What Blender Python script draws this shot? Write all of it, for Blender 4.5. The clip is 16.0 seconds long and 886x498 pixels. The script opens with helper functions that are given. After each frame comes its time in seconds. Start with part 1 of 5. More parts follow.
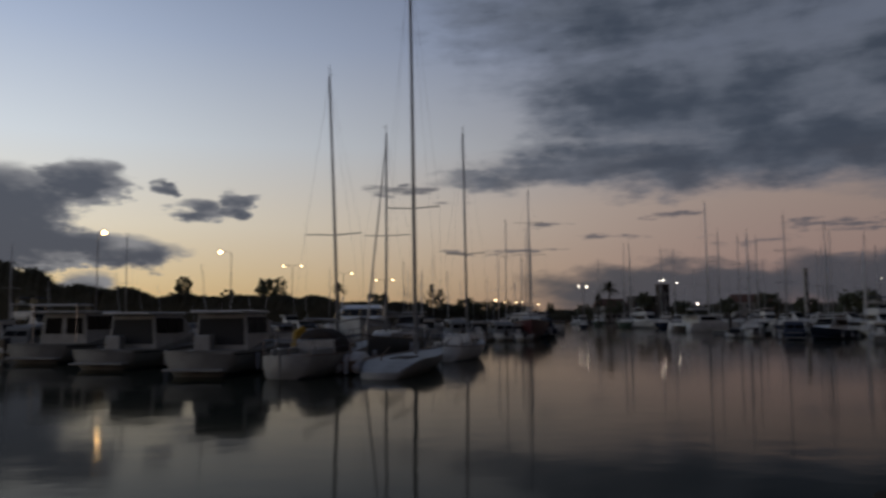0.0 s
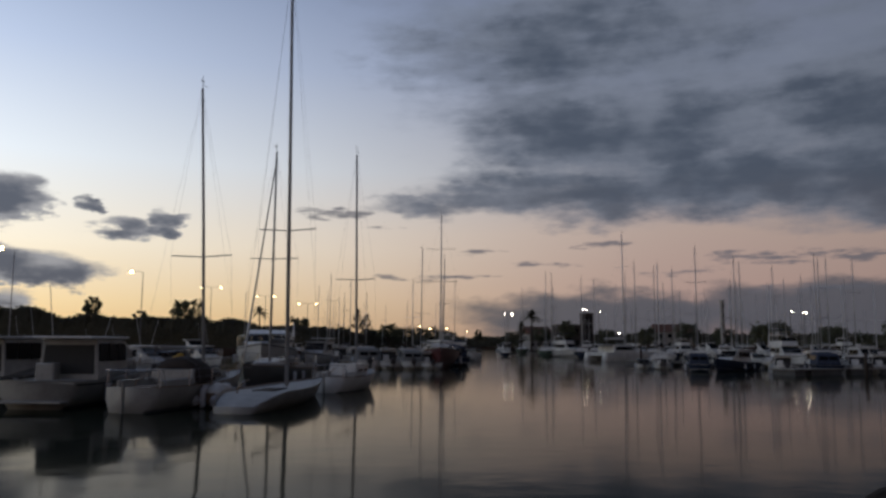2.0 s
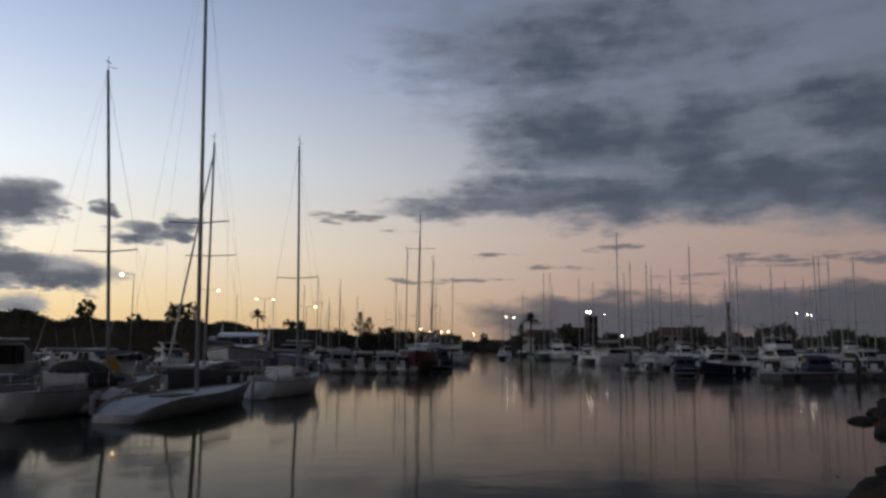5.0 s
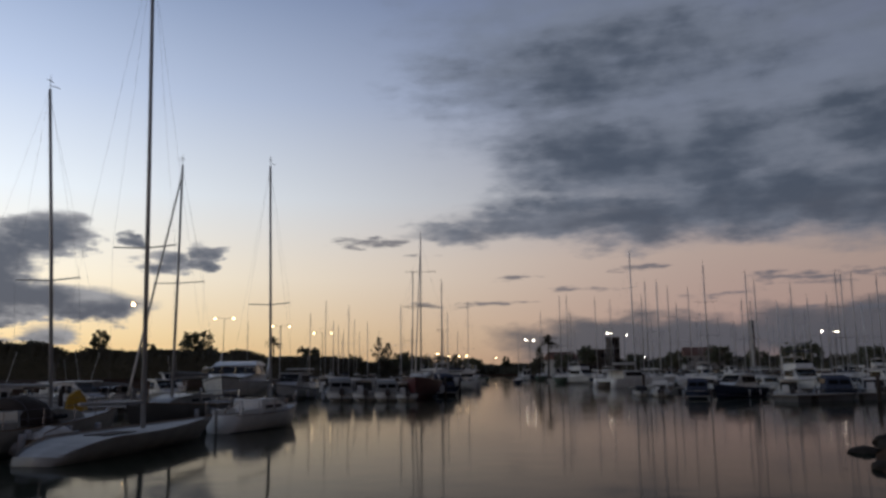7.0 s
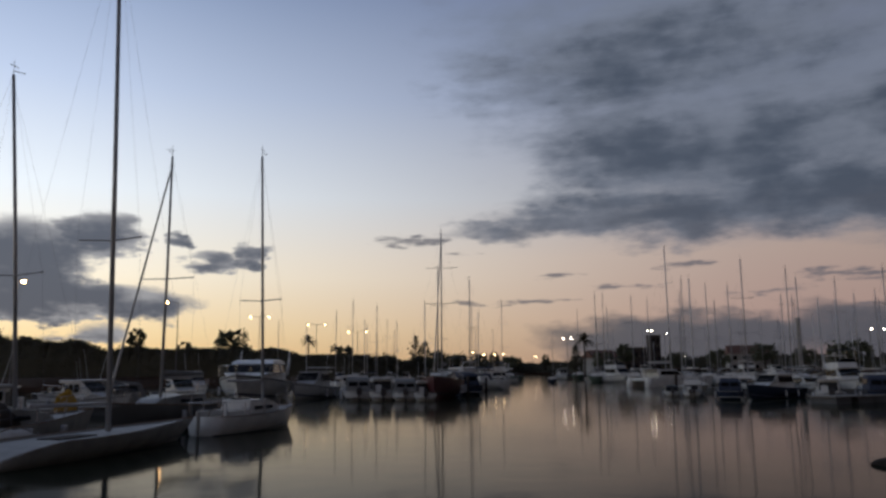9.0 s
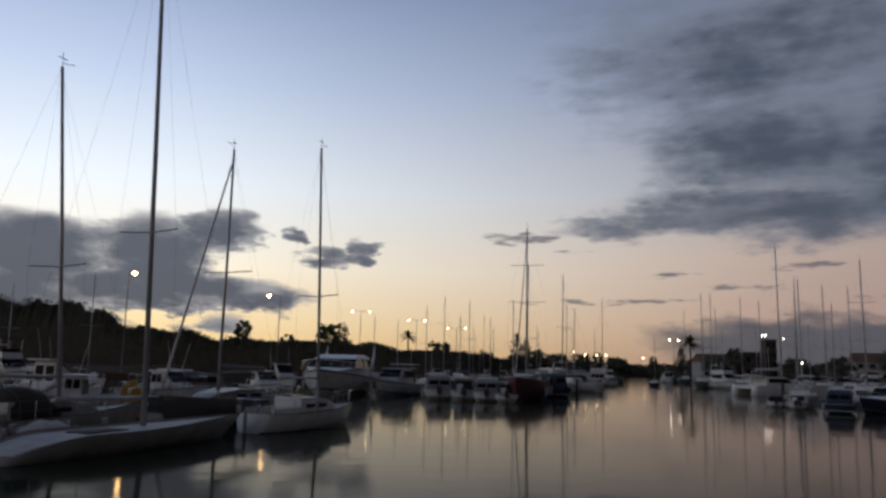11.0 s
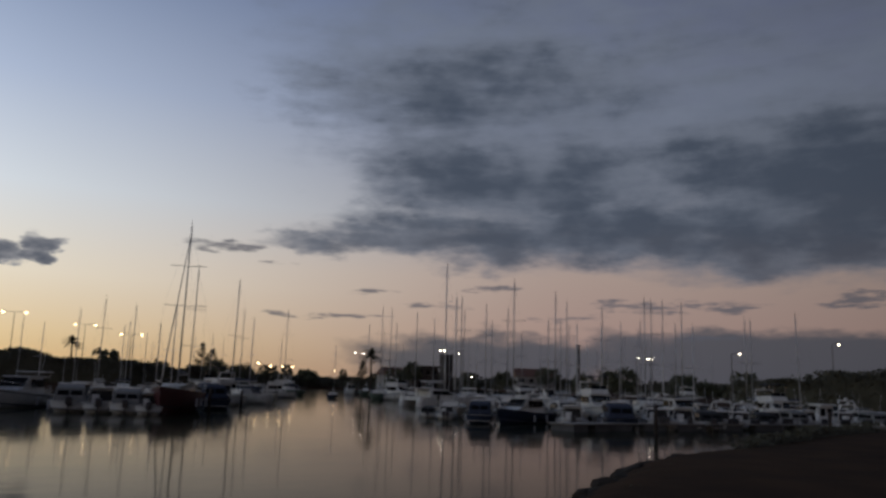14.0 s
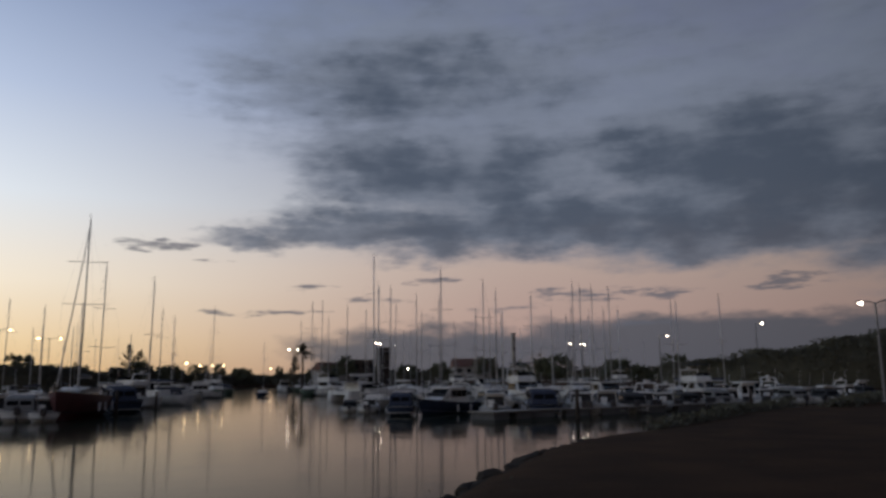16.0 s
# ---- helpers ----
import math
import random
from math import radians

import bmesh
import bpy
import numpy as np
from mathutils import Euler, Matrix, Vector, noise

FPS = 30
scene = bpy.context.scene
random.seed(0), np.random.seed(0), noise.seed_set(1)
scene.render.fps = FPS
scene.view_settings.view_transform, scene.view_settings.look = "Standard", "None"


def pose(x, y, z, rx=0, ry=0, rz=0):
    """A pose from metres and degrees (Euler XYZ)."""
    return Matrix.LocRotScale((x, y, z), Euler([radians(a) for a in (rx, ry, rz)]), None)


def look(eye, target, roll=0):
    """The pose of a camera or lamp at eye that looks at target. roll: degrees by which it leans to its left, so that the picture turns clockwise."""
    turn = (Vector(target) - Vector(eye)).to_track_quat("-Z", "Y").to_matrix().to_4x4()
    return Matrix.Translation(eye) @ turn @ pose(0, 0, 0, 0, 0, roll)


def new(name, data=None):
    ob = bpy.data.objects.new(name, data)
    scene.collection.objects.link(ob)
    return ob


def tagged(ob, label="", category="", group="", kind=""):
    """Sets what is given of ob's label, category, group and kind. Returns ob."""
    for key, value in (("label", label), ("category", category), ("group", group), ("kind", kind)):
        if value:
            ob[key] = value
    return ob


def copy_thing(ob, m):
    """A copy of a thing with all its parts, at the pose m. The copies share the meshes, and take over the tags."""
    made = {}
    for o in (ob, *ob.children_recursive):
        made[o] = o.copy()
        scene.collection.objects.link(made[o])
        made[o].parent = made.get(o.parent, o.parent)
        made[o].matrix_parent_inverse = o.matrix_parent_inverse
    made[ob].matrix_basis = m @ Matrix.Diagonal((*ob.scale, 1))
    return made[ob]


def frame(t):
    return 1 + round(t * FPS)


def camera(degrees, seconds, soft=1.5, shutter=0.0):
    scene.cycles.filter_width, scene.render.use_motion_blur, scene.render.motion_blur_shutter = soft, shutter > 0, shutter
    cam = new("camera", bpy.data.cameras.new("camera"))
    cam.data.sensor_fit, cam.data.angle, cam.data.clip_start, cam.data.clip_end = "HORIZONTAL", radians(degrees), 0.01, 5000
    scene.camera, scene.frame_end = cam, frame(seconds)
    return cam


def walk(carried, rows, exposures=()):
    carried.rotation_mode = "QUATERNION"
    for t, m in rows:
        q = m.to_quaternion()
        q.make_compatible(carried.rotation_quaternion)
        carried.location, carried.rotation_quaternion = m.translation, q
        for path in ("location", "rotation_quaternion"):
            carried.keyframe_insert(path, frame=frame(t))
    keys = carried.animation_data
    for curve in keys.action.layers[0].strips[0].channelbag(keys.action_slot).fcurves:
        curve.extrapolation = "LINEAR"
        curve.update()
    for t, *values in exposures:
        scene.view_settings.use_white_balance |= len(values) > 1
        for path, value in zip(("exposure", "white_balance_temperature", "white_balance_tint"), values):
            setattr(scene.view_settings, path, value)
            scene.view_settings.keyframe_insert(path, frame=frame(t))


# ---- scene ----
cam = camera(59.9, 16.0, soft=2.8, shutter=0.5)
PATH = [
    (0, (0.422, 1.976, 2.064), (0.574, 3.962, 2.244), -0.4),
    (0.5, (1.043, 2.264, 2.194), (1.328, 4.234, 2.383), -0.3),
    (1, (1.533, 2.74, 2.205), (1.842, 4.704, 2.426), 0.2),
    (1.5, (2.114, 3.067, 2.124), (2.425, 5.03, 2.35), -0.3),
    (2, (2.761, 3.163, 2.254), (3.082, 5.122, 2.499), 0.4),
    (2.5, (3.294, 3.46, 2.215), (3.668, 5.41, 2.453), -1.2),
    (3, (3.98, 3.696, 2.166), (4.301, 5.655, 2.404), 0.7),
    (3.5, (4.524, 4.125, 2.187), (4.853, 6.087, 2.396), -0.4),
    (4, (5.143, 4.592, 2.248), (5.453, 6.56, 2.428), -0.5),
    (4.2, (5.356, 4.653, 2.22), (5.669, 6.611, 2.476), -0.2),
    (6.3, (7.765, 6.261, 2.224), (8.013, 8.231, 2.468), -0.0),
    (6.5, (7.966, 6.428, 2.253), (8.193, 8.394, 2.542), -0.7),
    (7, (8.621, 6.727, 2.353), (8.849, 8.689, 2.668), -0.6),
    (7.5, (9.312, 7.102, 2.256), (9.455, 9.077, 2.532), -0.2),
    (8, (9.822, 7.474, 2.257), (10.015, 9.442, 2.557), -0.9),
    (8.2, (9.998, 7.717, 2.265), (10.156, 9.682, 2.604), -1.2),
    (10.3, (11.926, 9.706, 2.644), (12.006, 11.688, 2.896), 0.2),
    (10.5, (12.132, 9.896, 2.648), (12.101, 11.873, 2.944), 0.1),
    (11, (12.752, 10.304, 2.624), (12.591, 12.275, 2.926), 1.3),
    (11.5, (13.268, 10.626, 2.577), (13.082, 12.596, 2.871), 0.9),
    (12, (13.856, 11.023, 2.608), (13.624, 12.993, 2.864), 3.1),
    (12.5, (14.53, 11.56, 2.5), (14.524, 13.539, 2.786), 0.8),
    (13, (14.83, 12.21, 2.563), (15.096, 14.172, 2.846), 1.2),
    (13.5, (15.234, 12.303, 2.534), (15.731, 14.214, 2.858), 2.4),
    (14, (16.021, 12.455, 2.549), (16.604, 14.335, 2.902), 1.8),
    (14.5, (16.576, 12.763, 2.51), (17.177, 14.639, 2.857), 4.8),
    (15, (17.095, 13.202, 2.464), (17.689, 15.082, 2.797), -0.2),
    (15.5, (17.685, 13.574, 2.466), (18.34, 15.436, 2.789), 0.1),
    (16, (18.188, 13.779, 2.461), (18.922, 15.609, 2.797), -0.5),
]
walk(cam, [(t, look(eye, target, roll)) for t, eye, target, roll in PATH],
     exposures=[(0, -0.5), (0.5, -0.22), (1.0, -0.06), (1.6, 0.0), (12.5, 0.0), (13.2, -0.08), (14.0, -0.2), (15.0, -0.1), (15.5, 0.0), (16.0, 0.12)])

# ---- light: dusk sky after sunset, dim and warm low in the west ----
def make_world():
    w = bpy.data.worlds.new("dusk_sky")
    scene.world = w
    w.use_nodes = True
    nt = w.node_tree
    nt.nodes.clear()
    N, Lk = nt.nodes, nt.links

    def math_(op, a, b=None, c=None, clamp=False):
        n = N.new("ShaderNodeMath")
        n.operation, n.use_clamp = op, clamp
        for i, s in enumerate((a, b, c)):
            if s is None:
                continue
            if isinstance(s, (int, float)):
                n.inputs[i].default_value = s
            else:
                Lk.new(s, n.inputs[i])
        return n.outputs[0]

    def smooth(x, lo, hi, a=0.0, b=1.0):
        n = N.new("ShaderNodeMapRange")
        n.interpolation_type = "SMOOTHSTEP"
        Lk.new(x, n.inputs[0])
        for i, s in enumerate((lo, hi, a, b)):
            n.inputs[1 + i].default_value = s
        return n.outputs[0]

    def ramp(x, stops):
        n = N.new("ShaderNodeValToRGB")
        Lk.new(x, n.inputs[0])
        e = n.color_ramp.elements
        while len(e) < len(stops):
            e.new(0.5)
        for el, (p, c) in zip(e, stops):
            el.position, el.color = p, (*c, 1)
        return n.outputs[0]

    def mix(f, a, b, kind="MIX"):
        n = N.new("ShaderNodeMix")
        n.data_type, n.blend_type = "RGBA", kind
        for s, i in ((f, 0), (a, 6), (b, 7)):
            if isinstance(s, (int, float)):
                n.inputs[i].default_value = s
            elif isinstance(s, tuple):
                n.inputs[i].default_value = (*s, 1)
            else:
                Lk.new(s, n.inputs[i])
        return n.outputs[2]

    def fbm(vec, scale, detail, rough):
        n = N.new("ShaderNodeTexNoise")
        Lk.new(vec, n.inputs["Vector"])
        n.inputs["Scale"].default_value, n.inputs["Detail"].default_value, n.inputs["Roughness"].default_value = scale, detail, rough
        return n.outputs[0]

    tc = N.new("ShaderNodeTexCoord")
    sep = N.new("ShaderNodeSeparateXYZ")
    Lk.new(tc.outputs["Generated"], sep.inputs[0])
    X, Y, Z = sep.outputs
    az = math_("MULTIPLY", math_("ARCTAN2", X, Y), 57.29578)
    el = math_("MULTIPLY", math_("ARCSINE", Z), 57.29578)
    height = math_("DIVIDE", math_("MAXIMUM", el, 0.0), 90.0)
    west = ramp(height, [(0.0, WEST[0]), (0.03, WEST[1]), (0.075, WEST[2]), (0.14, WEST[3]), (0.22, WEST[4]), (0.31, WEST[5]), (0.55, (0.075, 0.10, 0.17)), (1.0, (0.04, 0.055, 0.10))])
    north = ramp(height, [(0.0, NORTH[0]), (0.04, NORTH[1]), (0.09, NORTH[2]), (0.14, NORTH[3]), (0.22, NORTH[4]), (0.31, NORTH[5]), (0.55, (0.065, 0.08, 0.13)), (1.0, (0.035, 0.05, 0.09))])
    sky = mix(math_("MAXIMUM", smooth(az, -26, 30), smooth(math_("MULTIPLY", az, -1.0), 90, 150)), west, north)
    sky = mix(1.0, sky, smooth(az, 12, 56, 1.0, 0.82), "MULTIPLY")
    sky = mix(1.0, sky, smooth(az, -34, -8, 1.16, 1.0), "MULTIPLY")
    # clouds: soft masses in azimuth and elevation, broken up by noise
    comb = N.new("ShaderNodeCombineXYZ")
    Lk.new(math_("MULTIPLY", az, 0.1), comb.inputs[0])
    Lk.new(math_("MULTIPLY", el, 0.27), comb.inputs[1])
    comb2 = N.new("ShaderNodeCombineXYZ")
    Lk.new(math_("MULTIPLY", az, 0.105), comb2.inputs[0])
    Lk.new(math_("MULTIPLY", el, 0.19), comb2.inputs[1])
    big = fbm(comb2.outputs[0], 1.0, 7.0, 0.56)
    lumps = fbm(comb2.outputs[0], 2.2, 6.0, 0.5)
    puff = fbm(comb.outputs[0], 2.6, 8.0, 0.6)
    wisp = fbm(comb.outputs[0], 1.9, 7.0, 0.6)
    # the masses' outlines are bent by the same noise
    az_plain, el_plain = az, el
    az = math_("ADD", az, math_("MULTIPLY", math_("SUBTRACT", wisp, 0.5), 9.0))
    el = math_("ADD", el, math_("MULTIPLY", math_("SUBTRACT", puff, 0.5), 3.4))

    def mass(a, e, ra, re, power=1.0):
        d = math_("ADD", math_("POWER", math_("DIVIDE", math_("SUBTRACT", az, a), ra), 2.0), math_("POWER", math_("DIVIDE", math_("SUBTRACT", el, e), re), 2.0))
        return math_("ADD", math_("MAXIMUM", math_("SUBTRACT", 1.0, d), -3.0), power - 1.0)

    def union(rows):
        out = None
        for r in rows:
            m = mass(*r)
            out = m if out is None else math_("MAXIMUM", out, m)
        return out

    cum = math_("ADD", union(CUMULUS), math_("MULTIPLY", math_("SUBTRACT", puff, 0.5), 2.4))
    low = math_("ADD", union(LOWBANK), math_("MULTIPLY", math_("SUBTRACT", big, 0.5), 1.0))
    # long flat streaks keep nearly straight outlines
    comb3 = N.new("ShaderNodeCombineXYZ")
    Lk.new(math_("MULTIPLY", az_plain, 0.07), comb3.inputs[0])
    Lk.new(math_("MULTIPLY", el_plain, 0.42), comb3.inputs[1])
    streaky = fbm(comb3.outputs[0], 2.0, 7.0, 0.58)
    sheet = math_("ADD", union(SHEET), math_("ADD", math_("MULTIPLY", math_("SUBTRACT", big, 0.5), 3.2), math_("MULTIPLY", math_("SUBTRACT", streaky, 0.5), 1.5)))
    az, el = az_plain, math_("ADD", el_plain, math_("MULTIPLY", math_("SUBTRACT", wisp, 0.5), 1.6))
    ragged = fbm(comb3.outputs[0], 7.0, 6.0, 0.62)
    streaks = math_("ADD", union(STREAKS), math_("ADD", math_("MULTIPLY", math_("SUBTRACT", ragged, 0.5), 6.5), math_("MULTIPLY", math_("SUBTRACT", puff, 0.5), 2.0)))
    f_sheet = smooth(sheet, -0.55, 1.15, 0.0, 0.9)
    f_cum = smooth(cum, -0.12, 0.62, 0.0, 0.96)
    f_low = smooth(low, -0.2, 0.9, 0.0, 0.88)
    shade = smooth(math_("SUBTRACT", sheet, math_("MULTIPLY", math_("SUBTRACT", lumps, 0.5), 3.4)), 0.0, 1.9)
    sheet_col = mix(shade, (0.140, 0.162, 0.210), (0.054, 0.071, 0.104))
    cum_col = mix(smooth(math_("SUBTRACT", cum, math_("MULTIPLY", math_("SUBTRACT", lumps, 0.5), 3.6)), 0.1, 1.35), (0.32, 0.325, 0.35), (0.078, 0.093, 0.130))
    sky = mix(f_low, sky, (0.062, 0.075, 0.098))
    veil = math_("ADD", union(VEIL), math_("MULTIPLY", math_("SUBTRACT", wisp, 0.5), 1.8))
    sky = mix(smooth(veil, -0.3, 0.9, 0.0, 0.72), sky, mix(lumps, (0.132, 0.160, 0.220), (0.205, 0.236, 0.298)))
    sky = mix(f_sheet, sky, sheet_col)
    sky = mix(smooth(streaks, 0.1, 1.5, 0.0, 0.8), sky, (0.105, 0.110, 0.138))
    sky = mix(f_cum, sky, cum_col)
    # the eastern half, turned away from the sunset, is darker
    away = smooth(math_("SUBTRACT", math_("MULTIPLY", Y, 0.53), math_("MULTIPLY", X, 0.85)), -0.9, 0.1, EAST, 1.0)
    sky = mix(1.0, sky, away, "MULTIPLY")
    # below the horizon
    sky = mix(smooth(el_plain, -3.0, -0.5), (0.02, 0.02, 0.02), sky)
    bg = N.new("ShaderNodeBackground")
    Lk.new(sky, bg.inputs[0])
    bg.inputs[1].default_value = SKY
    out = N.new("ShaderNodeOutputWorld")
    Lk.new(bg.outputs[0], out.inputs[0])


SKY, EAST = 1.0, 0.38
WEST = ((0.82, 0.52, 0.21), (0.92, 0.70, 0.39), (0.95, 0.86, 0.69), (0.78, 0.84, 0.90), (0.49, 0.58, 0.76), (0.24, 0.32, 0.50))
NORTH = ((0.31, 0.205, 0.19), (0.42, 0.29, 0.256), (0.45, 0.345, 0.305), (0.34, 0.33, 0.36), (0.21, 0.235, 0.33), (0.14, 0.165, 0.26))
# azimuth, elevation, half width, half height, weight (degrees)
SHEET = ((8, 10.0, 4.5, 0.9, 1.0), (15, 10.9, 8, 1.4, 1.2), (28, 11.4, 16, 2.2, 1.5), (44, 11.8, 14, 3.4, 1.7), (62, 13, 16, 6, 1.7), (23, 15.4, 10, 3.9, 1.45), (46, 14.4, 12, 4.6, 1.75), (21, 21.5, 11, 4, 1.1), (42, 25, 16, 4, 0.35), (9, 20.5, 7, 3, 0.5), (64, 20, 12, 7, 1.0), (30, 31, 20, 6, 0.5))
STREAKS = ((1.5, 9.5, 2.8, 0.5, 1.2), (32.2, 6.1, 4.0, 0.5, 1.2), (38.5, 6.0, 2.6, 0.4, 1.1), (46.4, 6.6, 2.8, 0.6, 1.2), (21.4, 7.3, 2.6, 0.35, 1.0), (8.9, 4.9, 5.0, 0.22, 1.1), (34.5, 3.9, 6.0, 0.35, 1.0), (12, 6.6, 2.2, 0.3, 0.9), (17, 5.9, 2.8, 0.3, 0.9), (26, 5.2, 3.4, 0.3, 0.9), (5, 8.6, 1.6, 0.25, 0.9))
CUMULUS = ((-13.6, 7.8, 2.6, 0.9, 0.9), (-10.9, 8.2, 1.5, 1.2, 1.0), (-15.7, 9.2, 0.9, 0.7, 0.9), (-20.9, 9.5, 3.1, 1.4, 1.2), (-25.6, 6.9, 4.6, 3.0, 1.5), (-33, 7.0, 5.0, 2.4, 1.5),
           (-25, 4.7, 9.0, 1.3, 1.6), (-36, 4.2, 9, 2.0, 1.6), (-21, 2.6, 3.0, 0.9, 0.7), (-45, 6, 8, 4, 1.4))
VEIL = ((34, 17, 26, 8.0, 1.0), (20, 23, 18, 7, 0.9), (60, 18, 20, 10, 1.0), (22, 32, 30, 9, 0.6))
LOWBANK = ((22, 1.9, 11, 2.1, 1.3), (40, 2.1, 16, 2.3, 1.3), (60, 2.6, 14, 2.4, 1.3))
make_world()


# ---- materials ----
def material(name, colour, rough=0.5, metal=0.0, vary=0.15, scale=6.0, bump=0.02, fine=60.0, second=None, spots=0.0, spec=0.5):
    m = bpy.data.materials.new(name)
    m.use_nodes = True
    nt = m.node_tree
    b = nt.nodes["Principled BSDF"]
    tc = nt.nodes.new("ShaderNodeTexCoord")
    n1 = nt.nodes.new("ShaderNodeTexNoise")
    n1.inputs["Scale"].default_value, n1.inputs["Detail"].default_value = scale, 6
    n2 = nt.nodes.new("ShaderNodeTexNoise")
    n2.inputs["Scale"].default_value, n2.inputs["Detail"].default_value = fine, 4
    nt.links.new(tc.outputs["Object"], n1.inputs["Vector"])
    nt.links.new(tc.outputs["Object"], n2.inputs["Vector"])
    add = nt.nodes.new("ShaderNodeMath")
    add.operation = "MULTIPLY_ADD"
    nt.links.new(n2.outputs[0], add.inputs[0])
    add.inputs[1].default_value = 0.35
    nt.links.new(n1.outputs[0], add.inputs[2])
    info = nt.nodes.new("ShaderNodeObjectInfo")
    rnd = nt.nodes.new("ShaderNodeMath")
    rnd.operation = "MULTIPLY_ADD"
    nt.links.new(info.outputs["Random"], rnd.inputs[0])
    rnd.inputs[1].default_value = spots
    nt.links.new(add.outputs[0], rnd.inputs[2])
    r = nt.nodes.new("ShaderNodeValToRGB")
    nt.links.new(rnd.outputs[0], r.inputs[0])
    lo = second or tuple(c * (1 - vary) for c in colour)
    r.color_ramp.elements[0].position, r.color_ramp.elements[0].color = 0.42, (*lo, 1)
    r.color_ramp.elements[1].position, r.color_ramp.elements[1].color = 0.85, (*colour, 1)
    nt.links.new(r.outputs[0], b.inputs["Base Color"])
    b.inputs["Roughness"].default_value, b.inputs["Metallic"].default_value = rough, metal
    b.inputs["Specular IOR Level"].default_value = spec
    if bump:
        bp = nt.nodes.new("ShaderNodeBump")
        bp.inputs["Strength"].default_value, bp.inputs["Distance"].default_value = 0.5, bump
        nt.links.new(add.outputs[0], bp.inputs["Height"])
        nt.links.new(bp.outputs[0], b.inputs["Normal"])
    return m


def glow(name, colour, strength):
    m = bpy.data.materials.new(name)
    m.use_nodes = True
    b = m.node_tree.nodes["Principled BSDF"]
    b.inputs["Base Color"].default_value = (0.8, 0.8, 0.8, 1)
    b.inputs["Emission Color"].default_value = (*colour, 1)
    b.inputs["Emission Strength"].default_value = strength
    return m


GELCOAT = material("white_gelcoat", (0.68, 0.68, 0.65), 0.35, vary=0.3, scale=1.4, bump=0.002, fine=9)
GELCOAT_GREY = material("grey_gelcoat", (0.34, 0.335, 0.31), 0.45, vary=0.4, scale=1.4, bump=0.002, fine=9)
GELCOAT_CREAM = material("cream_gelcoat", (0.52, 0.49, 0.42), 0.4, vary=0.2, scale=1.4, bump=0.002, fine=9)
NAVY = material("navy_gelcoat", (0.025, 0.035, 0.06), 0.25, vary=0.3, scale=1.5, bump=0.002, fine=9)
BLACK_HULL = material("black_hull_paint", (0.02, 0.021, 0.022), 0.35, vary=0.3, scale=1.5, bump=0.002)
RED_HULL = material("dark_red_hull_paint", (0.085, 0.018, 0.018), 0.4, vary=0.3, scale=1.2, bump=0.002)
GREEN_HULL = material("dull_green_hull_paint", (0.09, 0.13, 0.10), 0.4, vary=0.3, scale=1.2, bump=0.002)
DULL_HULL = material("dull_grey_hull_paint", (0.13, 0.13, 0.125), 0.45, vary=0.3, scale=1.2, bump=0.002)
DECK = material("nonskid_deck", (0.42, 0.42, 0.40), 0.7, vary=0.25, scale=3, bump=0.004, fine=180)
TEAK = material("weathered_teak", (0.22, 0.15, 0.09), 0.7, vary=0.4, scale=5, bump=0.004, fine=80)
GLASS = material("dark_cabin_glass", (0.010, 0.011, 0.012), 0.15, vary=0.3, scale=3, bump=0, spec=0.03)
ALU = material("anodised_aluminium", (0.46, 0.45, 0.44), 0.45, 0.25, vary=0.2, scale=2, bump=0.001)
WHITE_ALU = material("white_painted_aluminium", (0.66, 0.66, 0.65), 0.4, 0.0, vary=0.2, scale=2, bump=0.001)
STEEL = material("stainless_tube", (0.55, 0.55, 0.56), 0.25, 0.9, vary=0.15, scale=4, bump=0)
WIRE = material("rigging_wire", (0.16, 0.16, 0.17), 0.5, 0.5, vary=0.2, scale=4, bump=0)
CANVAS_BLUE = material("blue_canvas", (0.035, 0.045, 0.075), 0.9, vary=0.35, scale=4, bump=0.01, fine=120)
CANVAS_GREY = material("grey_canvas", (0.22, 0.22, 0.21), 0.9, vary=0.3, scale=4, bump=0.01, fine=120)
CANVAS_BROWN = material("brown_canvas", (0.048, 0.036, 0.028), 0.9, vary=0.35, scale=4, bump=0.01, fine=120)
CANVAS_YELLOW = material("yellow_canvas", (0.46, 0.27, 0.03), 0.9, vary=0.3, scale=4, bump=0.01, fine=120)
SAILCLOTH = material("sailcloth", (0.62, 0.60, 0.55), 0.85, vary=0.2, scale=5, bump=0.01, fine=90)
RUBBER = material("black_rubber", (0.018, 0.018, 0.018), 0.7, vary=0.3, scale=6, bump=0.003)
FENDER = material("fender_vinyl", (0.45, 0.46, 0.48), 0.5, vary=0.3, scale=6, bump=0.002)
ENGINE = material("outboard_cowl", (0.03, 0.03, 0.033), 0.35, vary=0.3, scale=6, bump=0.001)
STRIPE = material("boot_stripe_paint", (0.09, 0.10, 0.14), 0.4, vary=0.25, scale=3, bump=0.001)
PILE = material("tarred_timber", (0.055, 0.042, 0.033), 0.85, vary=0.45, scale=3, bump=0.02, fine=40)
PONTOON = material("pontoon_planks", (0.26, 0.24, 0.21), 0.85, vary=0.4, scale=2, bump=0.01, fine=30)
FLOAT = material("pontoon_float", (0.10, 0.10, 0.10), 0.8, vary=0.3, scale=2, bump=0.01)
EARTH = material("trodden_earth", (0.062, 0.033, 0.017), 0.95, vary=0.55, scale=0.5, bump=0.05, fine=14, second=(0.028, 0.016, 0.009), spec=0.08)
